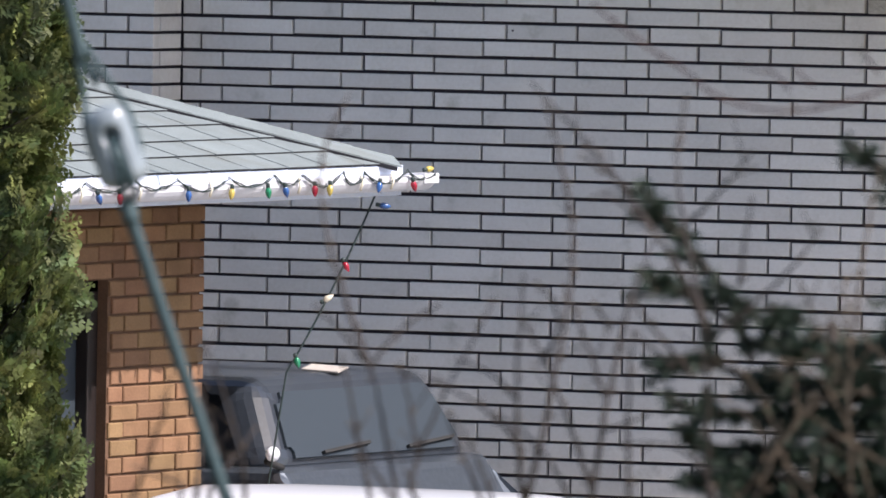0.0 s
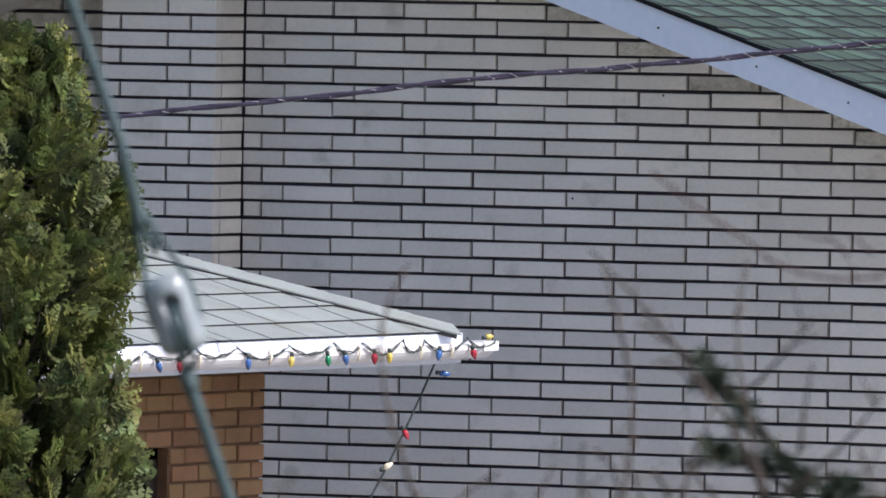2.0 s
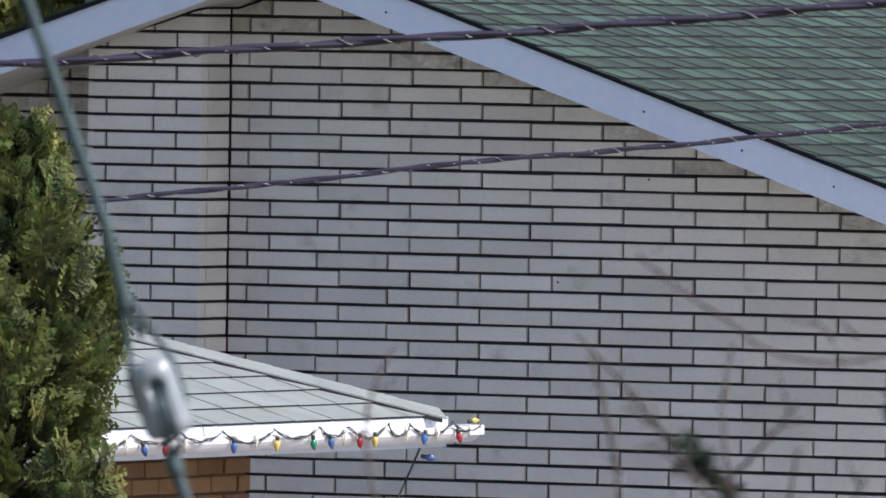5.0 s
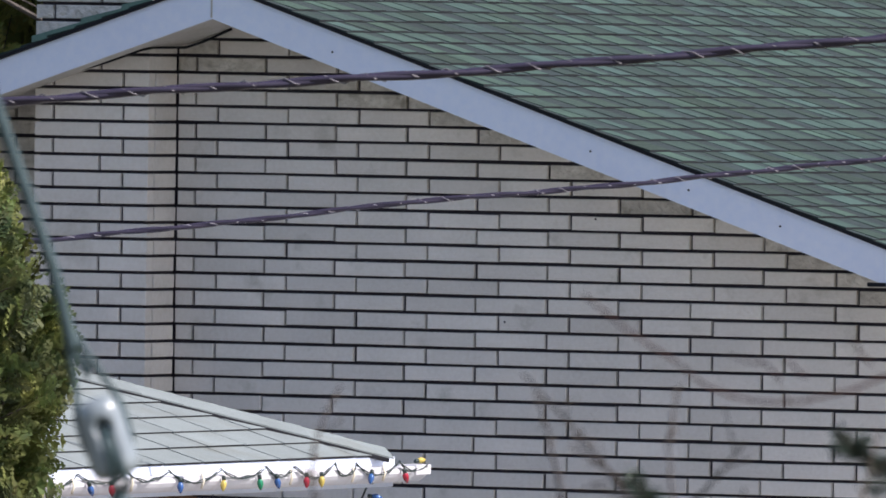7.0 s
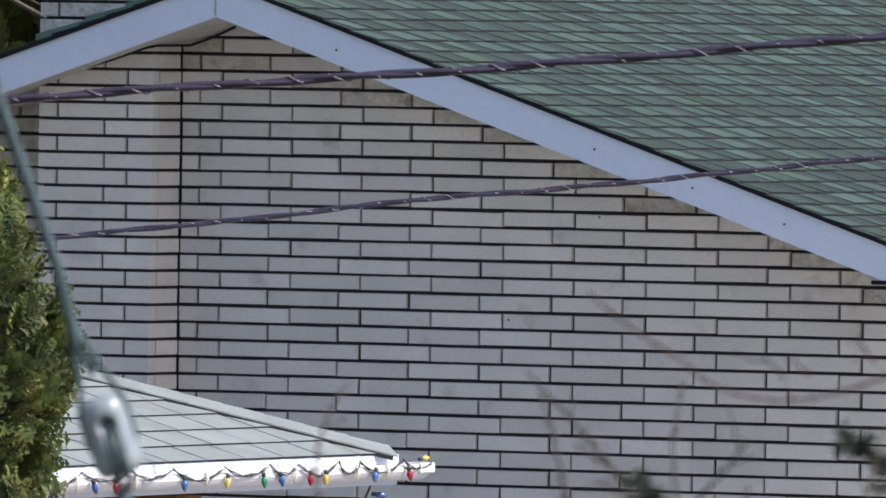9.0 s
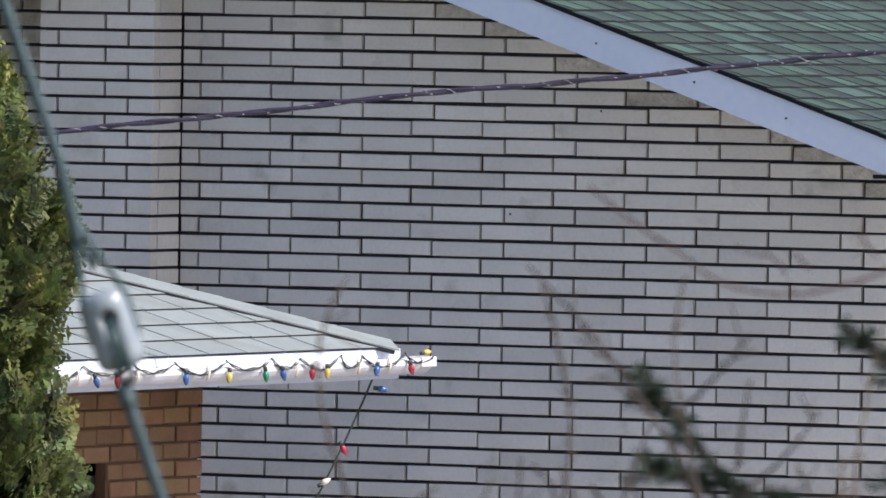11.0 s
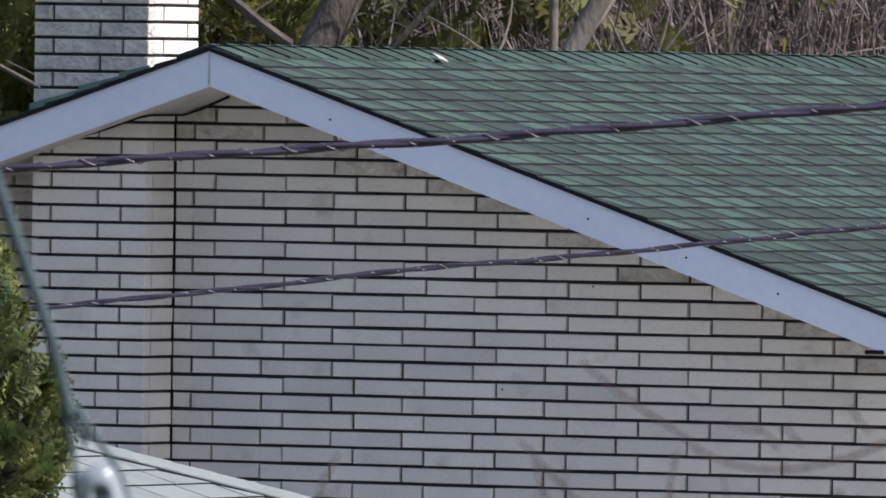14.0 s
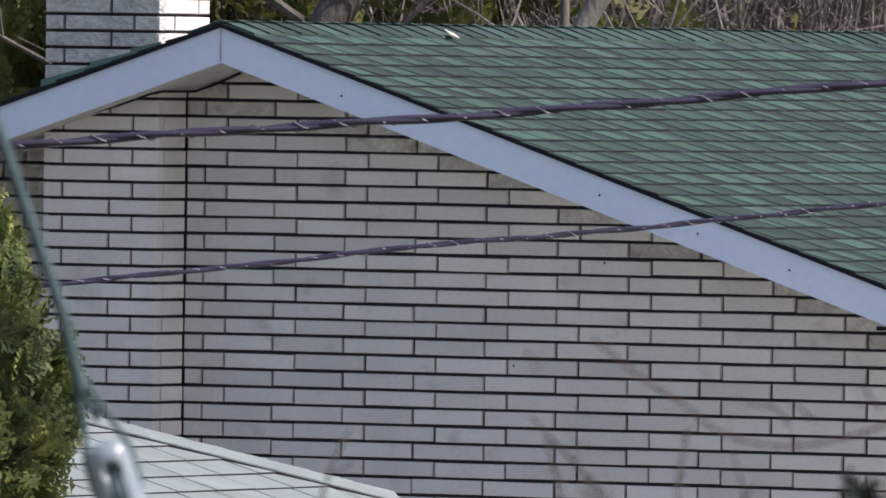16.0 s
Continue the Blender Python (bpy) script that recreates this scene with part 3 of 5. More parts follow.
# ---- overhead cables ----
def service_cable(label, pts, r, pitch, wires):
    cable = thing("overhead_cable", label, "cable", "overhead service cables")
    pts = [Vector(p) for p in pts]
    a, b = pts[0] + (pts[0] - pts[1]).normalized() * 14, pts[-1] + (pts[-1] - pts[-2]).normalized() * 14
    base = [a + Vector((0, 0, 0.6))] + pts + [b + Vector((0, 0, 0.6))]
    fine = []
    for i in range(len(base) - 1):
        k = max(2, int((base[i + 1] - base[i]).length / 0.03))
        fine += [base[i].lerp(base[i + 1], s / k) for s in range(k)]
    fine.append(base[-1])
    for w in range(3):
        line, run = [], 0.0
        for i, p in enumerate(fine):
            run += (p - fine[i - 1]).length if i else 0
            ang = 2 * math.pi * (run / (pitch * (5.0 if wires[w] is CABLE_BLACK else 1.0)) + w / 3)
            wob = 0.004 * math.sin(run * 2.3) * UP
            off = r * (0.48 if wires[w] is CABLE_BLACK else 1.35)
            line.append(p + wob + AHEAD * (off * math.cos(ang)) + UP * (off * math.sin(ang)))
        tube("conductor" if wires[w] is CABLE_BLACK else "messenger", line, r * (1.0 if wires[w] is CABLE_BLACK else 0.24), wires[w], cable,
             "" if wires[w] is CABLE_BLACK else "bare aluminium messenger wire", sides=6)


service_cable("twisted dark service cable with a bare wire", [from_eye(-1.396, 58.5, -0.906), from_eye(-0.65, 58.5, -0.822), from_eye(-0.089, 58.5, -0.742), from_eye(0.667, 58.5, -0.669), from_eye(1.602, 58.5, -0.568)],
              0.0078, 0.085, (CABLE_BLACK, CABLE_BRIGHT, CABLE_BLACK))
service_cable("thick dark twisted service cable", [from_eye(-1.319, 48, -0.338), from_eye(0, 48, -0.2266), from_eye(1.309, 48, -0.105)], 0.0102, 0.12, (CABLE_BLACK, CABLE_BLACK, CABLE_BARE))

# ---- guy wire with its strain insulator ----
guy = thing("guy_wire", "grey twisted steel guy wire with a porcelain strain insulator", "guy wire")
G = 17.0
g_top, g_knot = from_eye(-0.400, G, -0.290), from_eye(-0.377, G, -0.377)
g_low, g_end = from_eye(-0.327, G, -0.532), from_eye(-0.218, G, -0.837)
far_up = g_top + (g_top - g_knot).normalized() * 4.5 - 0.45 * RIGHT
far_down = g_end + (g_end - g_low).normalized() * ((g_end.z + 0.15) / abs((g_end - g_low).normalized().z))


def long_line(pts, step=0.004):
    out = []
    for a, b in zip(pts, pts[1:]):
        k = max(2, int((b - a).length / step))
        out += [a.lerp(b, s / k) for s in range(k)]
    return out + [pts[-1]]


tube("upper_strand", long_line([far_up, g_top], 0.02) + long_line([g_top, g_knot]), 0.0052, STRAND, guy, sides=14, lobes=0.3, lobe_count=7, twist=110.0)
tube("lower_strand", long_line([g_low, g_end]) + long_line([g_end, far_down], 0.02), 0.0055, STRAND, guy, sides=14, lobes=0.3, lobe_count=7, twist=110.0)
axis = (g_low - g_knot).normalized()
centre = from_eye(-0.340, G, -0.470)
side = axis.cross(AHEAD).normalized()
side = side if side.dot(RIGHT) > 0 else -side


def on_ins(s, a, near=0.0):
    """A place by the insulator: s metres across, a metres down its axis, near metres towards the eye."""
    return centre + side * s + axis * a - AHEAD * near


v, f = [], []
rings, around, HALF, RAD = 44, 56, 0.0445, 0.0270
for i in range(rings + 1):
    s = -1 + 2 * i / rings
    round_end = (max(0.0, 1 - abs(s) ** 7)) ** 0.42
    for k in range(around):
        ang = 2 * math.pi * k / around
        ca, sa = math.cos(ang), math.sin(ang)
        square = 1.0 / (abs(ca) ** 3.2 + abs(sa) ** 3.2) ** (1 / 3.2)
        r = RAD * round_end * (0.93 + 0.07 * square / 1.2) * (0.93 + 0.10 * (s + 1) / 2)
        x, y = r * ca, r * sa
        z = s * HALF
        groove = math.exp(-(x / 0.0068) ** 4) if y < 0 else 0
        deep = 0.0
        if y < 0:
            hole = math.exp(-((x / 0.0075) ** 2 + ((z + 0.012) / 0.009) ** 2) ** 2)
            run = 1 / (1 + math.exp(-(z + 0.010) / 0.003))
            deep = max(0.022 * hole, 0.009 * groove * run)
        notch = math.exp(-(y / 0.007) ** 4) * (1 / (1 + math.exp((z - 0.012) / 0.003))) * 0.007
        x -= math.copysign(notch, x) if abs(x) > 0.012 else 0
        v.append(centre + side * x + axis * z + AHEAD * (y + deep))
for i in range(rings):
    f += [(i * around + k, i * around + (k + 1) % around, (i + 1) * around + (k + 1) % around, (i + 1) * around + k) for k in range(around)]
f += [tuple(reversed(range(around))), tuple(rings * around + k for k in range(around))]
raw("insulator", v, f, PORCELAIN, guy, "glazed grey porcelain strain insulator", smooth=True)
for s in (-1, 1):
    tube("upper_loop", bow(g_knot - axis * 0.03 + side * s * 0.001, on_ins(s * 0.017, -0.058), on_ins(s * 0.0245, -0.03), 10) + [on_ins(s * 0.0248, 0.0), on_ins(s * 0.021, 0.022)], 0.0030, STRAND, guy, sides=10, lobes=0.25, lobe_count=5, twist=200.0)
    tube("lower_loop", [on_ins(s * 0.002, -0.010, 0.018), on_ins(s * 0.003, 0.012, 0.0235), on_ins(s * 0.005, 0.036, 0.024), on_ins(s * 0.006, 0.052, 0.010)] + [g_low + side * s * 0.0015], 0.0034, STRAND, guy, sides=10, lobes=0.25, lobe_count=5, twist=200.0)
for s, l in ((0.006, 0.034), (0.011, 0.028)):
    tube("strand_end", [g_knot + axis * 0.002, g_knot + axis * l * 0.5 + side * s * 0.7, g_knot + axis * l + side * s], 0.003, STRAND, guy, "cut strand end", sides=8)
tube("wrap", long_line([g_low - axis * 0.004, g_low + (g_end - g_low).normalized() * 0.018]), 0.0078, STRAND, guy, "wire wrapping", sides=12, lobes=0.2, lobe_count=3, twist=420.0)


# ---- bare shrubs in front ----
def shrub(label, canes, depth, root, bark, seed, thick=0.0031, bud_size=1.0, twigs=0.5):
    """Canes given by right and up of the eye, from foot to tip; those that start low go on down to the root."""
    rnd = random.Random(seed)
    bush = thing("bare_shrub", label, "shrub", "bare shrubs")
    foot = from_eye(root, depth, 0)
    bv, bf = [], []

    def add_bud(p, way, size):
        way = way.normalized()
        a = way.cross(Vector((0.3, 1, 0.2))).normalized()
        b = way.cross(a)
        n = len(bv)
        bv.extend([p, p + way * size * 0.35 + a * size * 0.27, p + way * size * 0.35 + b * size * 0.27, p + way * size * 0.35 - a * size * 0.27, p + way * size * 0.35 - b * size * 0.27, p + way * size])
        for i in range(4):
            bf.extend([(n, n + 1 + i, n + 1 + (i + 1) % 4), (n + 5, n + 1 + (i + 1) % 4, n + 1 + i)])

    def cane(points, r0, r1, side_shoots):
        v, f = [], []
        sweep_into(v, f, points, lambda s: r0 + (r1 - r0) * s ** 0.8, 7)
        total = sum((b - a).length for a, b in zip(points, points[1:]))
        count = max(2, int(total / 0.024))
        hand = rnd.choice((-1, 1))
        for k in range(count):
            s = (k + rnd.uniform(0.3, 0.7)) / count
            i = min(int(s * (len(points) - 1)), len(points) - 2)
            p = points[i].lerp(points[i + 1], s * (len(points) - 1) - i)
            way = (points[i + 1] - points[i]).normalized()
            hand = -hand
            out = (way.cross(AHEAD).normalized() * hand + AHEAD * rnd.uniform(-0.6, 0.6)).normalized()
            r = r0 + (r1 - r0) * s ** 0.8
            if rnd.random() < 0.62:
                add_bud(p + out * r * 0.6, way * 0.8 + out, bud_size * rnd.uniform(0.0055, 0.0105))
                v2 = p - way * 0.002
                sweep_into(v, f, [v2, p + way * 0.001, p + way * 0.003], lambda q, r=r: r * (1.0 + 0.45 * math.sin(math.pi * q)), 6)
            if side_shoots and rnd.random() < side_shoots * 0.22:
                l = rnd.uniform(0.012, 0.04)
                tip = p + (way * 0.7 + out * 0.8).normalized() * l + UP * l * 0.15
                sweep_into(v, f, bow(p, (p + tip) / 2 - UP * l * 0.06, tip, 5), lambda q: 0.0011 - 0.0005 * q, 5)
                add_bud(tip, tip - p, bud_size * 0.007)
        add_bud(points[-1], points[-1] - points[-2], bud_size * 0.009)
        raw("cane", v, f, bark, bush, smooth=True)

    for x0, z0, x1, z1, x2, z2 in canes:
        d0 = depth + rnd.uniform(-0.12, 0.12)
        pts = bow(from_eye(x0, depth, z0), from_eye(x1, (depth + d0) / 2, z1), from_eye(x2, d0, z2), 14)
        big = (pts[-1] - pts[0]).length
        for i in range(1, len(pts) - 1):
            pts[i] += RIGHT * rnd.uniform(-1, 1) * 0.0012 + AHEAD * rnd.uniform(-1, 1) * 0.002 + UP * rnd.uniform(-1, 1) * 0.0006
        r0 = thick * min(1.15, 0.45 + big * 2.6)
        if z0 < -0.81:
            low = foot + RIGHT * rnd.uniform(-0.15, 0.15) + AHEAD * rnd.uniform(-0.1, 0.1)
            low.z = -0.02
            down = bow(low, low.lerp(pts[0], 0.55) + RIGHT * rnd.uniform(-0.1, 0.1), pts[0], 12)
            v, f = [], []
            sweep_into(v, f, down, lambda s: r0 * (2.6 - 1.6 * s), 7)
            raw("stem", v, f, bark, bush, smooth=True)
        cane(pts, r0, 0.0011, twigs)
    raw("bud_scatter", bv, bf, BUD, bush, "small pale brown buds", kind="stuff")
    return bush


CANES_A = [
    (-0.317, -0.839, -0.292, -0.772, -0.276, -0.703),
    (-0.25, -0.838, -0.246, -0.754, -0.25, -0.682),
    (-0.199, -0.831, -0.216, -0.747, -0.248, -0.675),
    (-0.266, -0.826, -0.289, -0.817, -0.313, -0.807),
    (-0.235, -0.831, -0.212, -0.801, -0.191, -0.773),
    (-0.223, -0.838, -0.235, -0.765, -0.252, -0.724),
]
CANES_B = [
    (-0.039, -0.835, -0.057, -0.745, -0.068, -0.7),
    (-0.068, -0.7, -0.108, -0.591, -0.124, -0.514),
    (-0.124, -0.514, -0.119, -0.467, -0.098, -0.418),
    (-0.068, -0.7, -0.095, -0.665, -0.124, -0.636),
    (-0.065, -0.694, -0.039, -0.661, -0.002, -0.635),
    (-0.018, -0.834, -0.013, -0.78, 0.058, -0.63),
    (-0.066, -0.835, -0.085, -0.751, -0.097, -0.692),
    (-0.017, -0.786, -0.027, -0.735, -0.036, -0.7),
    (-0.045, -0.835, -0.075, -0.787, -0.09, -0.763),
    (0.05, -0.833, 0.026, -0.779, 0.013, -0.749),
]
CANES_C = [
    (0.095, -0.833, 0.086, -0.736, 0.091, -0.6),
    (0.098, -0.833, 0.137, -0.641, 0.141, -0.539),
    (0.141, -0.539, 0.128, -0.474, 0.112, -0.421),
    (0.166, -0.831, 0.196, -0.657, 0.23, -0.559),
    (0.169, -0.831, 0.129, -0.718, 0.092, -0.647),
    (0.178, -0.723, 0.155, -0.658, 0.136, -0.611),
    (0.174, -0.76, 0.204, -0.748, 0.224, -0.737),
    (0.181, -0.652, 0.173, -0.634, 0.165, -0.622),
    (0.206, -0.831, 0.203, -0.723, 0.209, -0.657),
    (0.111, -0.688, 0.128, -0.641, 0.106, -0.602),
    (0.094, -0.784, 0.049, -0.737, -0.035, -0.701),
    (0.084, -0.725, 0.06, -0.704, 0.027, -0.69),
    (0.142, -0.832, 0.115, -0.784, 0.067, -0.746),
    (0.062, -0.833, 0.044, -0.785, 0.019, -0.743),
]
CANES_D = [
    (0.288, -0.83, 0.285, -0.721, 0.282, -0.65),
    (0.282, -0.65, 0.255, -0.591, 0.227, -0.547),
    (0.227, -0.547, 0.17, -0.474, 0.1, -0.399),
    (0.282, -0.65, 0.239, -0.562, 0.175, -0.508),
    (0.282, -0.644, 0.257, -0.532, 0.251, -0.46),
    (0.251, -0.46, 0.254, -0.434, 0.26, -0.408),
    (0.263, -0.537, 0.295, -0.501, 0.324, -0.462),
    (0.2, -0.503, 0.176, -0.485, 0.15, -0.468),
    (0.317, -0.602, 0.321, -0.56, 0.327, -0.513),
    (0.283, -0.662, 0.362, -0.592, 0.397, -0.544),
    (0.271, -0.698, 0.226, -0.645, 0.203, -0.616),
    (0.247, -0.686, 0.226, -0.669, 0.209, -0.656),
    (0.294, -0.829, 0.264, -0.781, 0.201, -0.776),
]
CANES_E = [
    (0.437, -0.827, 0.432, -0.719, 0.437, -0.636),
    (0.437, -0.636, 0.447, -0.552, 0.468, -0.454),
    (0.423, -0.69, 0.398, -0.642, 0.377, -0.592),
    (0.386, -0.654, 0.41, -0.636, 0.43, -0.617),
    (0.431, -0.66, 0.428, -0.624, 0.427, -0.594),
    (0.475, -0.689, 0.452, -0.659, 0.422, -0.672),
    (0.401, -0.828, 0.334, -0.744, 0.289, -0.721),
    (0.377, -0.828, 0.34, -0.715, 0.295, -0.674),
    (0.46, -0.827, 0.411, -0.708, 0.363, -0.673),
    (0.33, -0.829, 0.388, -0.732, 0.453, -0.713),
    (0.312, -0.829, 0.347, -0.78, 0.393, -0.714),
    (0.476, -0.784, 0.424, -0.755, 0.376, -0.72),
]
ARCH = [
    (0.593, -0.311, 0.391, -0.407, 0.254, -0.373),
    (0.254, -0.373, 0.198, -0.337, 0.157, -0.303),
    (0.359, -0.388, 0.349, -0.378, 0.339, -0.37),
    (0.385, -0.385, 0.376, -0.378, 0.368, -0.369),
    (0.453, -0.371, 0.443, -0.362, 0.435, -0.347),
]
FIR_A = [
    (0.334, -0.652, 0.265, -0.578, 0.22, -0.518),
    (0.334, -0.682, 0.278, -0.64, 0.219, -0.619),
    (0.359, -0.701, 0.368, -0.67, 0.382, -0.656),
    (0.348, -0.738, 0.291, -0.714, 0.243, -0.722),
    (0.354, -0.769, 0.299, -0.77, 0.249, -0.746),
    (0.391, -0.719, 0.403, -0.7, 0.418, -0.687),
    (0.404, -0.774, 0.447, -0.736, 0.495, -0.724),
    (0.361, -0.812, 0.305, -0.813, 0.262, -0.78),
    (0.411, -0.811, 0.453, -0.773, 0.495, -0.757),
    (0.347, -0.713, 0.328, -0.664, 0.304, -0.627),
    (0.38, -0.849, 0.325, -0.85, 0.275, -0.844),
    (0.405, -0.848, 0.454, -0.842, 0.496, -0.81),
]
FIR_B = [
    (0.636, -0.572, 0.511, -0.519, 0.44, -0.466),
    (0.612, -0.66, 0.544, -0.636, 0.498, -0.661),
]
shrub("bare shrub with thin brown budding canes", CANES_A, 17.05, -0.25, BARK_TWIG, 1)
shrub("bare shrub with a tall forked dark cane", CANES_B, 17.0, -0.03, BARK_TWIG, 2)
shrub("bare shrub with many dark budding canes", CANES_C, 16.95, 0.12, BARK_TWIG, 3)
shrub("bare shrub with long arching canes before the fir", CANES_D, 16.9, 0.28, BARK_TWIG, 4)
shrub("tangled bare shrub with pale canes before the fir", CANES_E, 16.8, 0.40, BARK_PALE, 6, thick=0.0019, twigs=2.2)
arch = shrub("thin red twig arching out of a bare shrub", ARCH, 16.6, 0.75, BARK_RED, 7, thick=0.0018, bud_size=0.6, twigs=0.1)
foot = from_eye(0.75, 16.6, 0)
foot.z = 0
tube("main_stem", bow(foot, from_eye(0.74, 16.6, -1.5), from_eye(ARCH[0][0], 16.6, ARCH[0][1]), 14), lambda s: 0.012 - 0.0098 * s, BARK_RED, arch)


# ---- young firs ----
def needles_along(v, f, points, rnd, length=0.017, gap=0.0011):
    total = sum((b - a).length for a, b in zip(points, points[1:]))
    count = int(total / gap)
    for k in range(count):
        s = (k + rnd.random()) / count
        i = min(int(s * (len(points) - 1)), len(points) - 2)
        p = points[i].lerp(points[i + 1], s * (len(points) - 1) - i)
        way = (points[i + 1] - points[i]).normalized()
        out = Vector((rnd.gauss(0, 1), rnd.gauss(0, 1), rnd.gauss(0, 1) + 0.35))
        out = (out - way * out.dot(way)).normalized()
        run = (out + way * rnd.uniform(0.5, 1.1)).normalized()
        wide = run.cross(Vector((rnd.gauss(0, 1), rnd.gauss(0, 1), rnd.gauss(0, 1)))).normalized() * 0.0011
        l = length * rnd.uniform(0.7, 1.15) * (0.55 if s > 0.93 else 1)
        n = len(v)
        v.extend([p - wide, p + wide, p + run * l * 0.8 + wide, p + run * l, p + run * l * 0.8 - wide])
        f.append((n, n + 1, n + 2, n + 3, n + 4))


def fir(label, boughs, depth, trunk_right, trunk_top, seed):
    rnd = random.Random(seed)
    tree = thing("fir_tree", label, "fir tree", "young firs")
    base = from_eye(trunk_right, depth, 0)
    base.z = -0.02
    top = from_eye(trunk_right - 0.02, depth, trunk_top)
    tube("trunk", bow(base, base.lerp(top, 0.5) + RIGHT * 0.02, top, 12), lambda s: 0.045 - 0.038 * s, TRUNK_BARK, tree)
    lines = [bow(from_eye(a, depth, b), from_eye(c, depth - 0.06, d), from_eye(e, depth - 0.12, g), 8) for a, b, c, d, e, g in boughs]
    z = trunk_top - 0.05
    while z > -2.6:                           # whorls down the trunk
        whorl = 9 if z > -1.1 else 5
        for k in range(whorl):
            ang = 2 * math.pi * (k + rnd.random() * 0.6) / whorl
            reach = min(0.75, 0.10 + 0.40 * (trunk_top - z)) * rnd.uniform(0.75, 1.1)
            way = RIGHT * math.cos(ang) + AHEAD * math.sin(ang)
            p = from_eye(trunk_right, depth, z)
            lines.append(bow(p, p + way * reach * 0.5 + UP * 0.02, p + way * reach + UP * reach * rnd.uniform(-0.1, 0.25), 8))
        z -= rnd.uniform(0.03, 0.045) if z > -1.1 else rnd.uniform(0.10, 0.15)
    for j, line in enumerate(lines):
        near = line[-1].z > EYE.z - 1.05
        v, f, wv, wf = [], [], [], []
        sweep_into(wv, wf, line, lambda s: 0.0042 - 0.0028 * s, 6)
        needles_along(v, f, line[2:], rnd, gap=0.0007 if near else 0.003)
        size = (line[-1] - line[0]).length
        for k in range(int(size / 0.028)):
            s = 0.25 + 0.6 * rnd.random()
            i = int(s * 7)
            p, way = line[i], (line[i + 1] - line[i]).normalized()
            out = (way.cross(UP).normalized() * rnd.choice((-1, 1)) * rnd.uniform(0.3, 1) + UP * rnd.uniform(-0.5, 0.5) + AHEAD * rnd.uniform(-0.4, 0.4)).normalized()
            l = rnd.uniform(0.25, 0.5) * min(size, 0.16) * (1.1 - s) * 1.6
            shoot = bow(p, p + (way + out * 0.5) * l * 0.5, p + (way * 1.2 + out).normalized() * l, 5)
            sweep_into(wv, wf, shoot, 0.0014, 5)
            needles_along(v, f, shoot, rnd, gap=0.0008 if near else 0.0035)
        bough = raw("bough", wv, wf, BARK_TWIG, tree, smooth=True)
        raw("needles", v, f, FIR_NEEDLE, bough, "short dark green needles", kind="stuff")


fir("young dark green fir behind the bare shrubs", FIR_A, 17.7, 0.455, -0.67, 11)
fir("dark green fir bough reaching over the shrubs", FIR_B, 17.7, 0.95, -0.45, 12)


# ---- scale-leaved sprays for cedars ----
def spray_into(v, f, p, way, flat, size, rnd):
    """A flat fan of scale leaves: a bent midrib with side sprigs shorter towards the tip."""
    way = way.normalized()
    side = way.cross(flat).normalized()
    sag = rnd.uniform(-0.25, 0.05)

    def leaf(a, along, across, l, w):
        """A leaf that grows from the vertex a and gives back its own: base, side, tip, side."""
        q, n = v[a], len(v)
        v.extend([q + along * l * 0.5 + across * w, q + along * l, q + along * l * 0.5 - across * w])
        f.append((a, n, n + 1, n + 2))
        return n

    root = len(v)
    v.append(p.copy())
    steps_n = 5
    for k in range(steps_n):
        s = k / steps_n
        rib = (way + UP * sag * 2 * s).normalized()
        n = leaf(root, rib, side, size / steps_n * 1.15, size * 0.05)
        for h in (-1, 1):
            l = size * (0.55 - 0.4 * s) * rnd.uniform(0.7, 1.15)
            d = (way * 0.75 + side * h * 0.75 + flat * rnd.uniform(-0.25, 0.25)).normalized()
            across = d.cross(flat).normalized()
            m = leaf(root, d, across, l, size * 0.055)
            leaf(m, (d + way * 0.7).normalized(), across, l * 0.55, size * 0.046)
            leaf(m + 2, (d * 0.7 + way * 0.3 + side * h * 0.5).normalized(), across, l * 0.55, size * 0.046)
            leaf(m, (d * 0.8 + side * h * 0.6).normalized(), across, l * 0.5, size * 0.044)
        root = n + 1


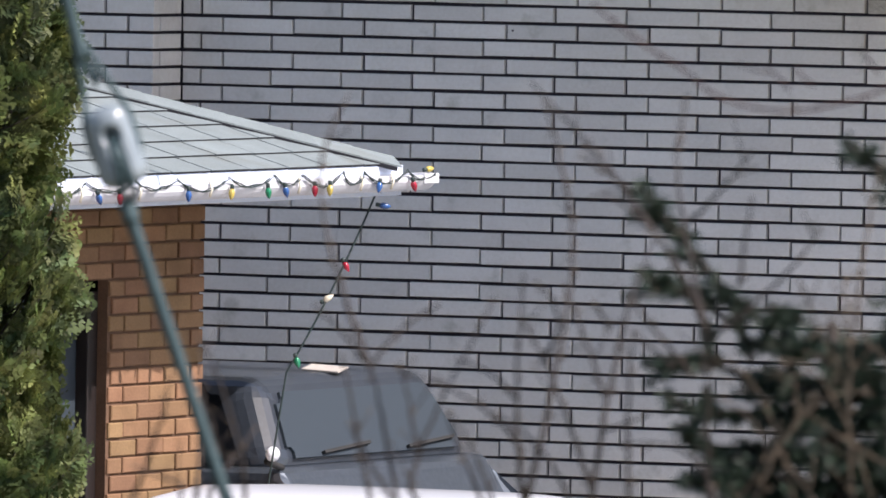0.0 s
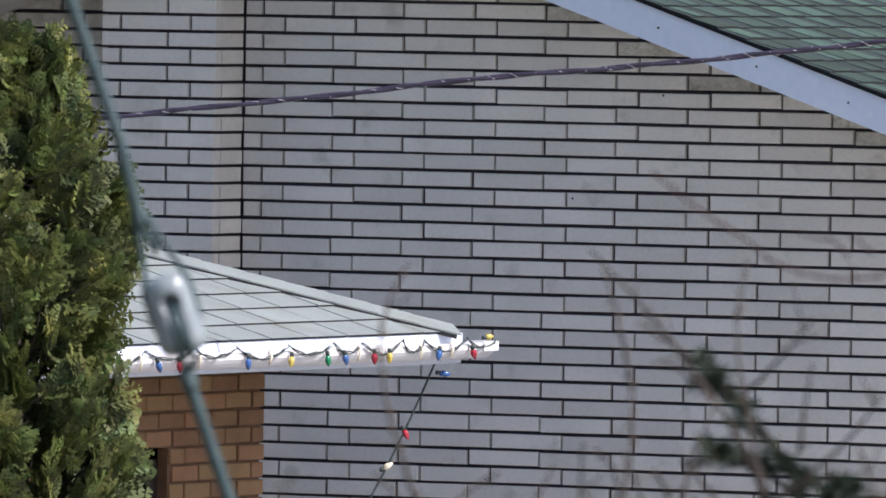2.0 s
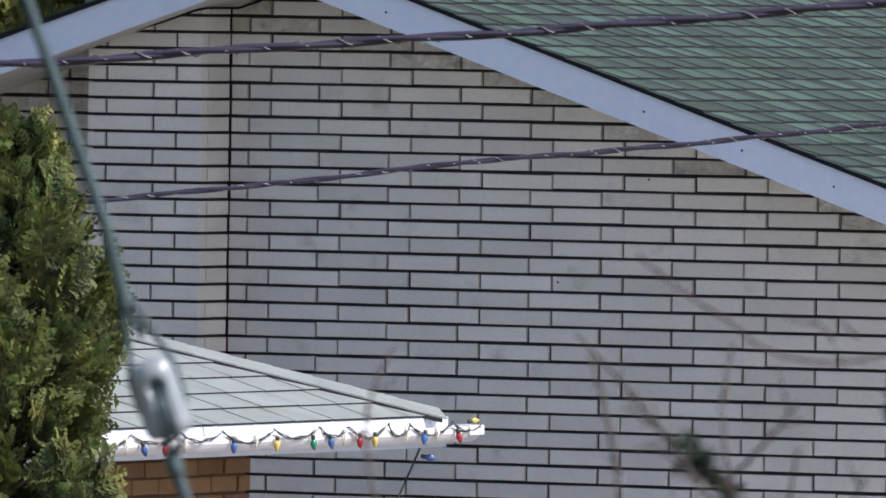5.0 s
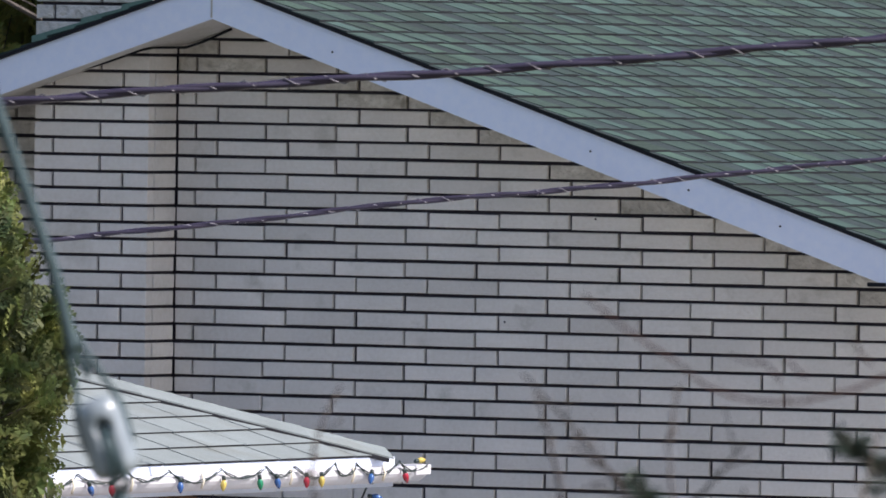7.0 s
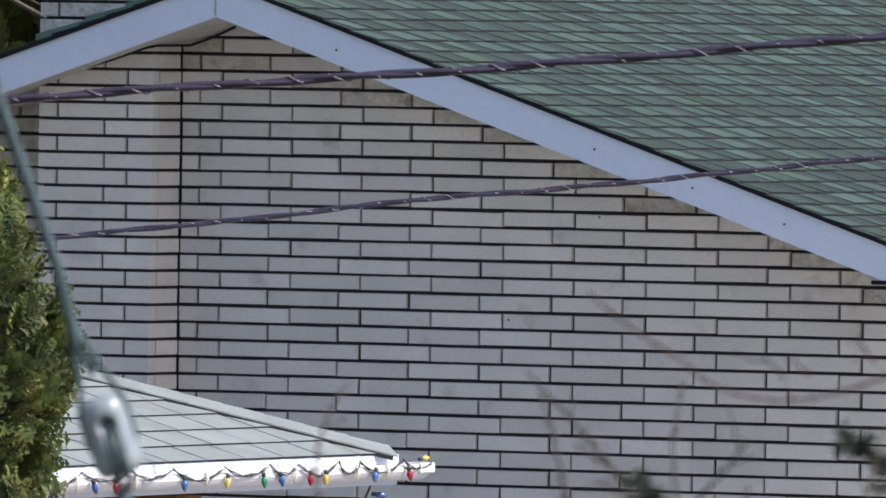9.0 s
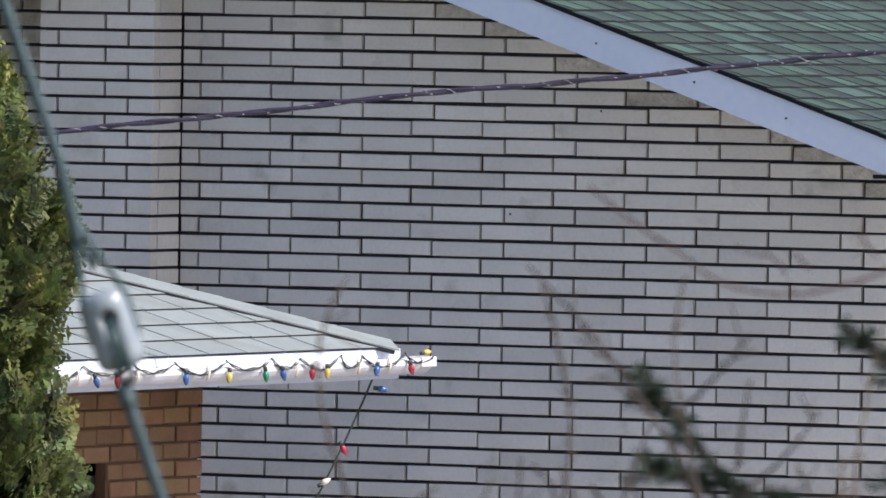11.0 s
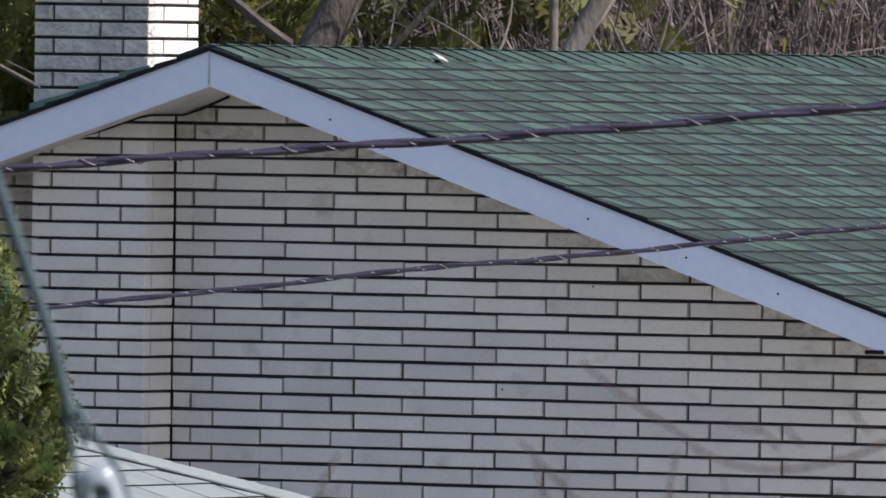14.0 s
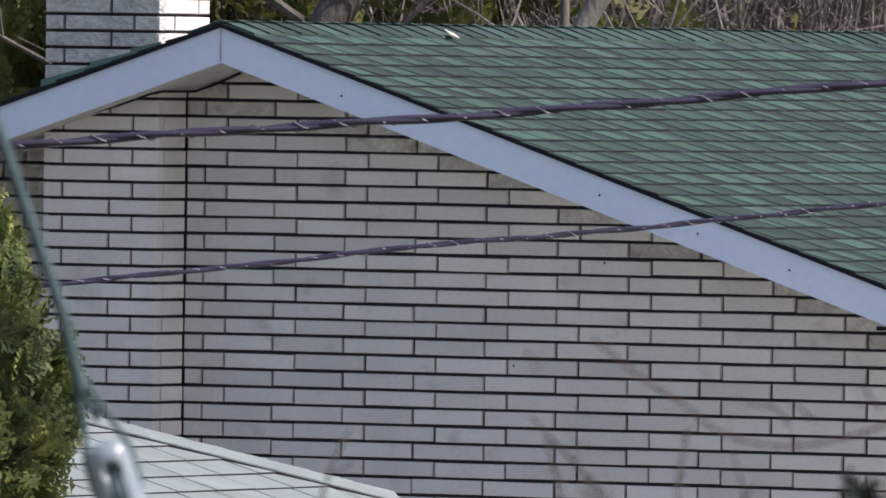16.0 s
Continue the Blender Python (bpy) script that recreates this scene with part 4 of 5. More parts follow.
def cedar(label, at, height, radius, count, size, mat, seed, low=0.2):
    rnd = random.Random(seed)
    tree = thing("cedar_tree", label, "cedar tree", "cedars")
    at = Vector(at)
    tube("trunk", bow(at - UP * 0.02, at + UP * height * 0.45 + RIGHT * 0.02, at + UP * height * 0.95, 12), lambda s: 0.06 - 0.05 * s, TRUNK_BARK, tree)
    v, f, lv, lf = [], [], [], []
    lumps = [(rnd.uniform(0, 2 * math.pi), rnd.uniform(low, height), rnd.uniform(0.65, 1.10)) for _ in range(90)]
    for i in range(90):
        z = rnd.uniform(low, height * 0.92)
        ang = rnd.uniform(0, 2 * math.pi)
        r = radius(z) * 0.8
        d = RIGHT * math.cos(ang) + AHEAD * math.sin(ang)
        sweep_into(lv, lf, bow(at + UP * (z - 0.3 * r), at + UP * z + d * r * 0.5, at + UP * (z + r * 0.8) + d * r, 6), lambda s: 0.009 - 0.007 * s, 5)
    for i in range(count):                     # upswept plumes, each a branchlet with flat sprays on both sides
        z = low + (height - low) * rnd.random() ** 0.9
        ang = rnd.uniform(0, 2 * math.pi)
        bulge = rnd.uniform(0.86, 1.10)
        for la, lz, ls in lumps:
            da = abs((ang - la + math.pi) % (2 * math.pi) - math.pi)
            if da < 0.6 and abs(z - lz) < 0.16:
                bulge = ls * rnd.uniform(0.95, 1.06)
        if rnd.random() < 0.16:                # some plumes stand out of the crown
            bulge *= rnd.uniform(1.06, 1.2)
        d = RIGHT * math.cos(ang) + AHEAD * math.sin(ang)
        across = d.cross(UP)
        long = size * rnd.uniform(0.8, 1.35)
        rise = rnd.uniform(0.35, 1.3)
        tip = at + UP * z + d * radius(z) * bulge + across * rnd.gauss(0, 0.05)
        aim = (d + UP * rise + across * rnd.gauss(0, 0.35)).normalized()
        root = tip - aim * long
        mid = root.lerp(tip, 0.5) + d * long * 0.16
        line = bow(root, mid, tip, 10)
        sweep_into(lv, lf, line, lambda q: 0.004 - 0.003 * q, 4, caps=False)
        face = (across * rnd.uniform(-1, 1) + d * rnd.uniform(0.2, 1) + UP * rnd.uniform(-0.5, 0.3)).normalized()
        for k in range(2, 10):
            q = k / 9
            way = (line[k] - line[k - 1]).normalized()
            side = way.cross(face).normalized()
            for h in (-1, 1):
                out = (way * 0.8 + side * h * (0.9 - 0.45 * q) + face * rnd.uniform(-0.35, 0.35)).normalized()
                flat = (face + Vector((rnd.gauss(0, 0.3), rnd.gauss(0, 0.3), rnd.gauss(0, 0.3)))).normalized()
                spray_into(v, f, line[k].copy(), out, flat, long * (0.52 - 0.24 * q) * rnd.uniform(0.75, 1.2), rnd)
    raw("branchwork", lv, lf, TRUNK_BARK, tree, kind="stuff")
    raw("crown", v, f, mat, tree, "olive green scale-leaved crown", kind="stuff")


near_cedar = from_eye(-1.67, 55.5, 0)
cedar("dense olive green cedar beside the orange house", (near_cedar.x, near_cedar.y, 0), 3.62, lambda z: (0.345 + 0.02 * min(1.0, max(0.0, (3.1 - z) / 0.9))) * min(1.0, max(0.05, (3.76 - z) / 0.7)) ** 0.7, 860, 0.23, CEDAR_LEAF, 21, low=0.15)

# ---- woods behind the roofs ----
for right, ahead, h, r, seed in ((-2.35, 80, 7.5, 0.75, 31), (-0.95, 79, 7.0, 0.62, 32), (0.15, 84, 7.5, 0.7, 33)):
    p = from_eye(right, ahead, 0)
    cedar("yellow-green cedar in the woods behind the roof", (p.x, p.y, 0), h, lambda z, r=r, h=h: r * min(1, max(0.08, (h - z) / 3)), 210, 0.42, WOODS_LEAF, seed, low=2.2)


def bare_tree(label, foot, lean, r, mat, limbs, seed):
    rnd = random.Random(seed)
    tree = thing("bare_tree", label, "tree", "bare trees")
    a = from_eye(foot[0], foot[1], 0)
    a.z = -0.05
    b = a + UP * 9 + RIGHT * lean * 9
    line = bow(a, (a + b) / 2 + RIGHT * 0.05, b, 20)
    tube("trunk", line, lambda s: r * (1.15 - 0.7 * s), mat, tree, sides=12)
    for k in range(limbs):
        p = line[rnd.randint(7, 17)]
        ang = rnd.uniform(0, 2 * math.pi)
        l = rnd.uniform(0.8, 2.0)
        q = p + (RIGHT * math.cos(ang) + AHEAD * 0.4 * math.sin(ang)) * l + UP * l * rnd.uniform(0.2, 0.9)
        limb = bow(p, (p + q) / 2 - UP * 0.08 * l + AHEAD * rnd.uniform(-0.1, 0.1), q, 8)
        lv, lf = [], []
        sweep_into(lv, lf, limb, lambda s: r * 0.22 * (1 - 0.8 * s), 6)
        for m in range(5):
            e = limb[rnd.randint(2, 6)]
            g = e + RIGHT * rnd.uniform(-0.5, 0.5) + UP * rnd.uniform(0.0, 0.6) + AHEAD * rnd.uniform(-0.2, 0.2)
            sweep_into(lv, lf, bow(e, (e + g) / 2 + RIGHT * 0.03, g, 5), lambda s: 0.008 - 0.005 * s, 5)
        raw("limb", lv, lf, mat, tree)


bare_tree("thick leaning tree trunk with mottled bark behind the roof", (-2.77, 77), 0.5, 0.118, TRUNK_MOTTLED, 12, 41)
bare_tree("slim pale trunk behind the roof", (0.52, 78), 0.0, 0.028, TRUNK_PALE, 10, 43)
bare_tree("pale grey leaning tree trunk behind the roof", (-1.69, 77), 0.53, 0.062, TRUNK_PALE, 10, 44)

rnd = random.Random(51)
v, f = [], []
for i in range(2600):
    right = rnd.uniform(0.75, 3.4) if i % 9 else rnd.uniform(-3.4, 1.0)
    ahead = rnd.uniform(81, 91)
    a = from_eye(right, ahead, 0)
    a.z = 0
    h = rnd.uniform(4.6, 7.5)
    b = a + UP * h + RIGHT * rnd.gauss(0, 0.95) + AHEAD * rnd.gauss(0, 0.3)
    line = bow(a, (a + b) / 2 + RIGHT * rnd.gauss(0, 0.42), b, 9)
    r = rnd.choice((0.003, 0.004, 0.005, 0.006, 0.008, 0.013))
    sweep_into(v, f, line, lambda s, r=r: r * (1.1 - 0.7 * s), 4, caps=False)
    for k in range(5):
        e = line[rnd.randint(4, 7)]
        g = e + RIGHT * rnd.gauss(0, 0.4) + UP * rnd.uniform(0.1, 0.7)
        sweep_into(v, f, bow(e, (e + g) / 2 + RIGHT * 0.04, g, 4), lambda s: 0.005 - 0.002 * s, 3, caps=False)
tagged(raw("brush", v, f, BRUSH), "dense reddish brown bare brush behind the roof", "brush", kind="stuff")
v, f = [], []
for i in range(7500):
    p = from_eye(rnd.uniform(-4, 0.9) if i % 3 else rnd.uniform(0.5, 4.5), rnd.uniform(79.5, 94), 0)
    p.z = rnd.uniform(1.5, 7.5)
    spray_into(v, f, p, Vector((rnd.gauss(0, 1), rnd.gauss(0, 1), rnd.gauss(0, 1) + 0.4)), Vector((rnd.gauss(0, 1), rnd.gauss(0, 1), 0.3)).normalized(), rnd.uniform(0.12, 0.34), rnd)
tagged(raw("far_woods", v, f, WOODS_LEAF), "dim undergrowth of the wood on the slope", "woods", kind="stuff")


# ---- the parked vehicles ----
def add_wheel(car, x, y, r):
    """A tyre on its rim, its axle across the car."""
    wheel = thing("wheel", "", "")
    wheel.parent = car
    wheel.matrix_basis = Matrix.Translation((x, y, r))
    prof = [(0.58 * r, -0.1), (0.92 * r, -0.11), (r, -0.08), (r, 0.08), (0.92 * r, 0.11), (0.58 * r, 0.1)]
    vv = [(q * math.cos(2 * math.pi * k / 28), w, q * math.sin(2 * math.pi * k / 28)) for q, w in prof for k in range(28)]
    ff = [(i * 28 + k, i * 28 + (k + 1) % 28, (i + 1) % 6 * 28 + (k + 1) % 28, (i + 1) % 6 * 28 + k) for i in range(6) for k in range(28)]
    raw("tyre", vv, ff, RUBBER, wheel, smooth=True)
    tube("rim", [(0, -0.09, 0), (0, 0.09, 0)], 0.57 * r, STEEL, wheel, sides=20)


def saloon(at, turn):
    """A low white car: lofted body and cabin, nose along +x."""
    car = thing("parked_car", "low white car parked beside the orange brick house", "car", at=at, turn=turn)

    def loft(rings):
        """Closed rings of equal count joined end to end."""
        bm = bmesh.new()
        rows = [[bm.verts.new(p) for p in ring] for ring in rings]
        for r0, r1 in zip(rows, rows[1:]):
            for i in range(len(r0)):
                j = (i + 1) % len(r0)
                bm.faces.new((r0[i], r0[j], r1[j], r1[i]))
        bm.faces.new(list(reversed(rows[0])))
        bm.faces.new(rows[-1])
        return bm

    def section(x, low, high, wide):
        """A rounded section across the car at x."""
        mid = (low + high) / 2
        return [(x, wide * math.copysign(abs(math.cos(a)) ** 0.4, math.cos(a)), mid + (high - low) / 2 * math.copysign(abs(math.sin(a)) ** 0.45, math.sin(a)))
                for a in (2 * math.pi * k / 28 for k in range(28))]

    part("body", loft([section(x, lo, hi, w) for x, lo, hi, w in ((-2.2, 0.45, 0.78, 0.66), (-2.1, 0.32, 0.92, 0.80), (-1.5, 0.24, 0.97, 0.86), (0, 0.22, 0.96, 0.87), (1.1, 0.24, 0.93, 0.86), (1.8, 0.28, 0.84, 0.82), (2.15, 0.36, 0.72, 0.68))]),
         CAR_SILVER, car, "glossy white bodywork", smooth=True)
    part("glasshouse", loft([section(x, 0.88, hi, w) for x, hi, w in ((-1.55, 0.99, 0.62), (-1.2, 1.18, 0.66), (-0.8, 1.36, 0.665), (0.2, 1.37, 0.665), (0.65, 1.16, 0.68), (1.05, 0.98, 0.66))]), SIDE_GLASS, car, "dark windows", smooth=True)
    part("roof_panel", loft([section(x, 1.36, hi, w) for x, hi, w in ((-1.0, 1.372, 0.45), (-0.9, 1.405, 0.58), (-0.6, 1.44, 0.63), (-0.1, 1.458, 0.64), (0.25, 1.43, 0.61), (0.4, 1.375, 0.46))]), CAR_SILVER, car, "white sunlit roof", smooth=True)
    for sgn in (-1, 1):
        for line in (((0.42, 1.37), (0.72, 1.17), (1.05, 0.97)), ((-1.0, 1.37), (-1.3, 1.15), (-1.55, 0.98)), ((-0.25, 1.38), (-0.24, 1.15), (-0.22, 0.95))):
            tube("pillar", [(x, sgn * (0.64 + 0.02 * (1.4 - z)), z) for x, z in line], 0.03, CAR_SILVER, car)
        part("headlight", box((2.0, sgn * 0.5 - 0.12, 0.6), (2.12, sgn * 0.5 + 0.12, 0.7), 0.02), STEEL, car)
        for x in (-1.35, 1.35):
            add_wheel(car, x, sgn * 0.78, 0.31)
    return car


def vehicle(at, turn):
    """Nose along +x; the origin on the ground below its middle."""
    car = thing("parked_car", "dark blue-grey off-road car parked along the white wall", "car", at=at, turn=turn)
    w = 0.86
    body = [(-2.1, 0.45), (-2.1, 1.2), (-2.0, 1.32), (0.62, 1.34), (0.72, 1.14), (1.75, 1.06), (2.0, 0.98), (2.08, 0.8), (2.08, 0.45)]
    bm = prism([(x, -w, z) for x, z in body], (0, 2 * w, 0))
    bmesh.ops.bevel(bm, geom=list(bm.edges), offset=0.05, segments=3, affect='EDGES', profile=0.6)
    part("body", bm, CAR_PAINT, car, smooth=False)
    bm = bmesh.new()
    lo = [(-2.0, -0.84), (0.60, -0.84), (0.60, 0.84), (-2.0, 0.84)]
    hi = [(-1.85, -0.70), (0.42, -0.70), (0.42, 0.70), (-1.85, 0.70)]
    lv, hv = [bm.verts.new((x, y, 1.31)) for x, y in lo], [bm.verts.new((x, y, 1.68)) for x, y in hi]
    bm.faces.new(lv)
    bm.faces.new(hv)
    for i in range(4):
        bm.faces.new((lv[i], lv[(i + 1) % 4], hv[(i + 1) % 4], hv[i]))
    bmesh.ops.bevel(bm, geom=list(bm.edges), offset=0.10, segments=5, affect='EDGES', profile=0.55)
    part("cabin", bm, CAR_DARK, car, smooth=False)
    part("bonnet", box((0.68, -0.80, 1.04), (1.74, 0.80, 1.14), 0.03), CAR_PAINT, car)

    def pane(a, b, c, d, name, label, mat=GLASS):
        pts = [Vector(q) for q in (a, b, c, d)]
        nrm = (pts[1] - pts[0]).cross(pts[3] - pts[0]).normalized()
        bm = prism([q - nrm * 0.006 for q in pts], nrm * 0.012)
        bmesh.ops.bevel(bm, geom=[e for e in bm.edges if abs((e.verts[0].co - e.verts[1].co).normalized().dot(nrm)) > 0.9], offset=0.05, segments=3, affect='EDGES')
        return part(name, bm, mat, car, label)

    def front(y, s):
        return (0.606 - 0.18 * s, y, 1.31 + 0.37 * s)

    pane(front(-0.72, 0.16), front(0.72, 0.16), front(0.63, 0.84), front(-0.63, 0.84), "windscreen", "dark tinted windscreen")
    for sgn in (-1, 1):
        def flank(x, s, sgn=sgn):
            return (x, sgn * (0.846 - 0.14 * s), 1.31 + 0.37 * s)
        for x0, x1, q0, q1 in ((-0.35, 0.44, -0.33, 0.26), (-1.15, -0.45, -1.12, -0.43), (-1.85, -1.25, -1.72, -1.22)):
            pts = [flank(x0, 0.06), flank(x1, 0.06), flank(q1, 0.92), flank(q0, 0.92)]
            pane(*(pts if sgn < 0 else pts[::-1]), "side_window", "black side window", SIDE_GLASS)
        tube("headlight", [(2.07, sgn * 0.6, 0.85), (2.1, sgn * 0.6, 0.85)], 0.09, STEEL, car, sides=16)
        for x in (-1.35, 1.35):
            add_wheel(car, x, sgn * 0.76, 0.36)
        if sgn > 0:
            continue
        # small white ball, sized and coloured as the glint on the mirror
        bm = bmesh.new()
        bmesh.ops.create_uvsphere(bm, u_segments=16, v_segments=10, radius=0.03, matrix=Matrix.Translation((0.64, sgn * 0.97, 1.40)) @ Matrix.Diagonal((0.8, 1.3, 1.0, 1)))
        part("mirror", bm, CAR_SILVER, car, "door mirror painted white for its sun glint", smooth=True)
        tube("mirror_arm", [(0.6, sgn * 0.82, 1.34), (0.61, sgn * 0.96, 1.37)], 0.014, RUBBER, car)
    part("bumper", box((2.04, -0.8, 0.42), (2.16, 0.8, 0.6), 0.03), RUBBER, car)
    part("grille", box((2.07, -0.45, 0.72), (2.095, 0.45, 0.96), 0.01), RUBBER, car)
    for y0 in (-0.45, 0.25):
        part("wiper", prism([front(y0, 0.17), front(y0 + 0.4, 0.24), front(y0 + 0.4, 0.27), front(y0, 0.20)], (0.02, 0, 0.012)), RUBBER, car)
    tube("antenna", [(-1.2, -0.66, 1.67), (-1.13, -0.66, 1.8), (-1.0, -0.66, 1.95)], lambda s: 0.004 - 0.0025 * s, RUBBER, car)
    return car


car = vehicle((1.22, -1.81, 0.035), 0)
car.scale.z = 0.965
saloon((3.74, -5.91, 0.02), -90).scale.z = 0.97
slip = part("paper_sheet", box((-0.075, -0.06, 0), (0.075, 0.06, 0.008), 0.003), CARD)
slip.matrix_world = pose(1.54, -1.75, 1.662, 7, 3, 8)
tagged(slip, "pale sheet lying on the car roof", "paper")
scrap = part("paper_scrap", box((-0.025, -0.03, 0), (0.025, 0.03, 0.008), 0.003), CARD)
scrap_x = APEX_X + 0.16
scrap.matrix_world = pose(scrap_x, 1.22, TOP + 0.028 - SLOPE * 0.16, 20, 18, 60)
tagged(scrap, "small white scrap lying on the green shingles", "litter")

# ---- pieces: bricks of the gable ----
rnd = random.Random(61)
JOINT = 0.0125
rest, far, count = [], [], 0
k = -44
while True:
    z = course_z(k) + JOINT / 2
    high = course_z(k + 1) - course_z(k) - JOINT
    k += 1
    if z > TOP:
        break
    if z < 0.0:
        continue
    first = 0.370 if k % 2 == 0 else 0.468       # third bond
    x = first - LENGTH * 12
    head = JOINT / 2
    while x < WALL_R:
        x0, x1 = x + head, x + LENGTH
        head = rnd.choice((0.0045, 0.006, 0.0075))      # head joints of uneven width
        x1 -= rnd.choice((0.004, 0.0055, 0.007))
        x += LENGTH
        if x0 < CH_R and x1 > CH_R:
            x0 = CH_R + rnd.choice((0.002, 0.004, 0.006))
        if x0 < CH_L < x1:
            x1 = CH_L - 0.004
        x0, x1 = max(x0, WALL_L), min(x1, WALL_R)
        if x1 - x0 < 0.02 or (x0 >= CH_L and x1 <= CH_R):
            continue
        reach = (TOP - BOARD + 0.11 - z - high) / SLOPE      # cut at the roof
        x0, x1 = max(x0, APEX_X - reach), min(x1, APEX_X + reach)
        if x1 - x0 < 0.02:
            continue
        # old rough-faced bricks in the cut courses along the rake; their dark tone adds eave shade
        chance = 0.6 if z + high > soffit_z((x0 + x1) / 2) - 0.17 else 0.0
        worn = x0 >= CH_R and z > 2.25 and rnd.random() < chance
        me = brick_mesh("brick", x1 - x0, high, 0.05, WORN_SHADE_BRICK if worn else WHITE_BRICK)
        m = pose(x0, rnd.uniform(-0.0015, 0.0015), z + rnd.uniform(-0.0016, 0.0016), rnd.uniform(-0.4, 0.4), rnd.uniform(-0.28, 0.28), rnd.uniform(-0.3, 0.3))
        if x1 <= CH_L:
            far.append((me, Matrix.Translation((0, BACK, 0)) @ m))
        elif worn or x0 >= CH_R and z > 2.25 and count < 280:
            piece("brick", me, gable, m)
            count += 1
        else:
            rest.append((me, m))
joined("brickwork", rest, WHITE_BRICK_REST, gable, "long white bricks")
# the darker brick here also carries the shade beyond the chimney
joined("brickwork", far, WORN_SHADE_BRICK, recess, "rough weathered grey-brown bricks, part of the darkness painted shade")

for x, z, r in ((1.438, 2.933, 0.0045), (1.828, 3.343, 0.0045)):
    bm = bmesh.new()
    bmesh.ops.create_cone(bm, cap_ends=True, segments=7, radius1=r, radius2=r * 0.6, depth=0.004, matrix=pose(x, -0.003, z, 90))
    part("chip", bm, DARK_MORTAR, gable, "small dark chip in a brick face")

# bricks of the chimney: front and the side by the driveway
rest, count = [], 0
k = -44
while True:
    z = course_z(k) + JOINT / 2
    high = course_z(k + 1) - course_z(k) - JOINT
    k += 1
    if z + COURSE > CH_TOP:
        break
    if z < 0:
        continue
    odd = k % 2 == 1
    cuts = [CH_L, CH_L + 0.082, CH_L + 0.394, CH_R] if odd else [CH_L, CH_L + 0.292, CH_R]
    deep = CH_B - CH_F
    for a, b in zip(cuts, cuts[1:]):
        m = pose(a + (JOINT / 2 if a > CH_L else 0), CH_F + rnd.uniform(-0.0015, 0.0015), z, rnd.uniform(-0.4, 0.4), 0, 0)
        me = brick_mesh("brick", b - a - (JOINT / 2 if a > CH_L else 0) - (JOINT / 2 if b < CH_R else 0), high, 0.05, STACK_BRICK if z > 4.0 else CHIMNEY_BRICK)
        if z > 2.6 and count < 250:
            piece("brick", me, chimney, m)
            count += 1
        else:
            rest.append((me, m))
    out = -CH_F - rnd.choice((0.001, 0.003))                         # a raked joint in the corner by the wall
    cuts = ([0.05, 0.13, deep] if odd else [0.05, 0.33, deep]) if z > 4.1 else ([0.056, out] if odd else [0.05, out])
    for a, b in zip(cuts, cuts[1:]):
        m = pose(CH_R + rnd.uniform(-0.001, 0.001), CH_F + a + (JOINT / 2 if a > 0.051 else 0), z, 0, 0, 90)
        me = brick_mesh("brick", b - a - JOINT / 2, high, 0.05, CHIMNEY_BRICK)
        if z > 2.6 and count < 250:
            piece("brick", me, chimney, m)
            count += 1
        else:
            rest.append((me, m))
joined("brickwork", rest, WHITE_BRICK_REST, chimney, "white bricks")

# bricks of the orange wall
O_JOINT = 0.009
rest, count = [], 0
k = -31
while True:
    z = 2.057 + O_COURSE * k + O_JOINT / 2
    k += 1
    if z + O_COURSE > 2.40:
        break
    if z < 0:
        continue
    y = OY - 0.0
    first = True
    while y > -7.2:
        l = O_LENGTH * (0.47 if first and k % 2 else 1.0) * (1.0 if first else 1)
        y1, y0 = y, y - l
        first = False
        y = y0
        spans = [(y0, y1)]
        if z + O_COURSE * 0.5 > WIN[2] and z + O_COURSE * 0.5 < WIN[3]:
            spans = [(a, b) for a, b in ((y0, min(y1, WIN[0])), (max(y0, WIN[1]), y1)) if b - a > 0.03]
        for a, b in spans:
            me = brick_mesh("brick", b - a - O_JOINT, O_COURSE - O_JOINT, 0.09 if b >= OY - 0.001 else 0.05, ORANGE_BRICK, 0.004)
            m = pose(OX + rnd.uniform(-0.002, 0.002), a + O_JOINT / 2 + (0.009 if b >= OY - 0.001 else 0), z + rnd.uniform(-0.0015, 0.0015), 0, rnd.uniform(-0.3, 0.3), 90 + rnd.uniform(-0.3, 0.3))
            if z > 1.15 and b > -5.4 and count < 300:
                piece("brick", me, orange, m)
                count += 1
            else:
                rest.append((me, m))
joined("brickwork", rest, ORANGE_BRICK_REST, orange, "orange bricks")

# green shingles on the slope that faces the sun, and on the far one
EXPOSE = 0.127
tilt = math.degrees(math.atan(SLOPE))
rest, bands, count = [], [], 0
tabs = [shingle_mesh("shingle", w, EXPOSE + 0.02, 0.0036, GREEN_SHINGLE, ROOF_BLACK, 0.0038) for w in (0.085, 0.11, 0.13, 0.155, 0.18)]
rows = int(EAVE_X / math.cos(math.atan(SLOPE)) / EXPOSE)


def on_slope(sgn, run, y0, width, lift):
    """The pose of a tab on either slope, with its butt edge at that run from the ridge."""
    z = TOP + lift - SLOPE * run
    if sgn > 0:
        return pose(APEX_X + run, y0, z, 0, tilt - 1.2, 0)
    return pose(APEX_X - run, y0 + width, z, 0, 0, 180) @ pose(0, 0, 0, 0, tilt - 1.2, 0)


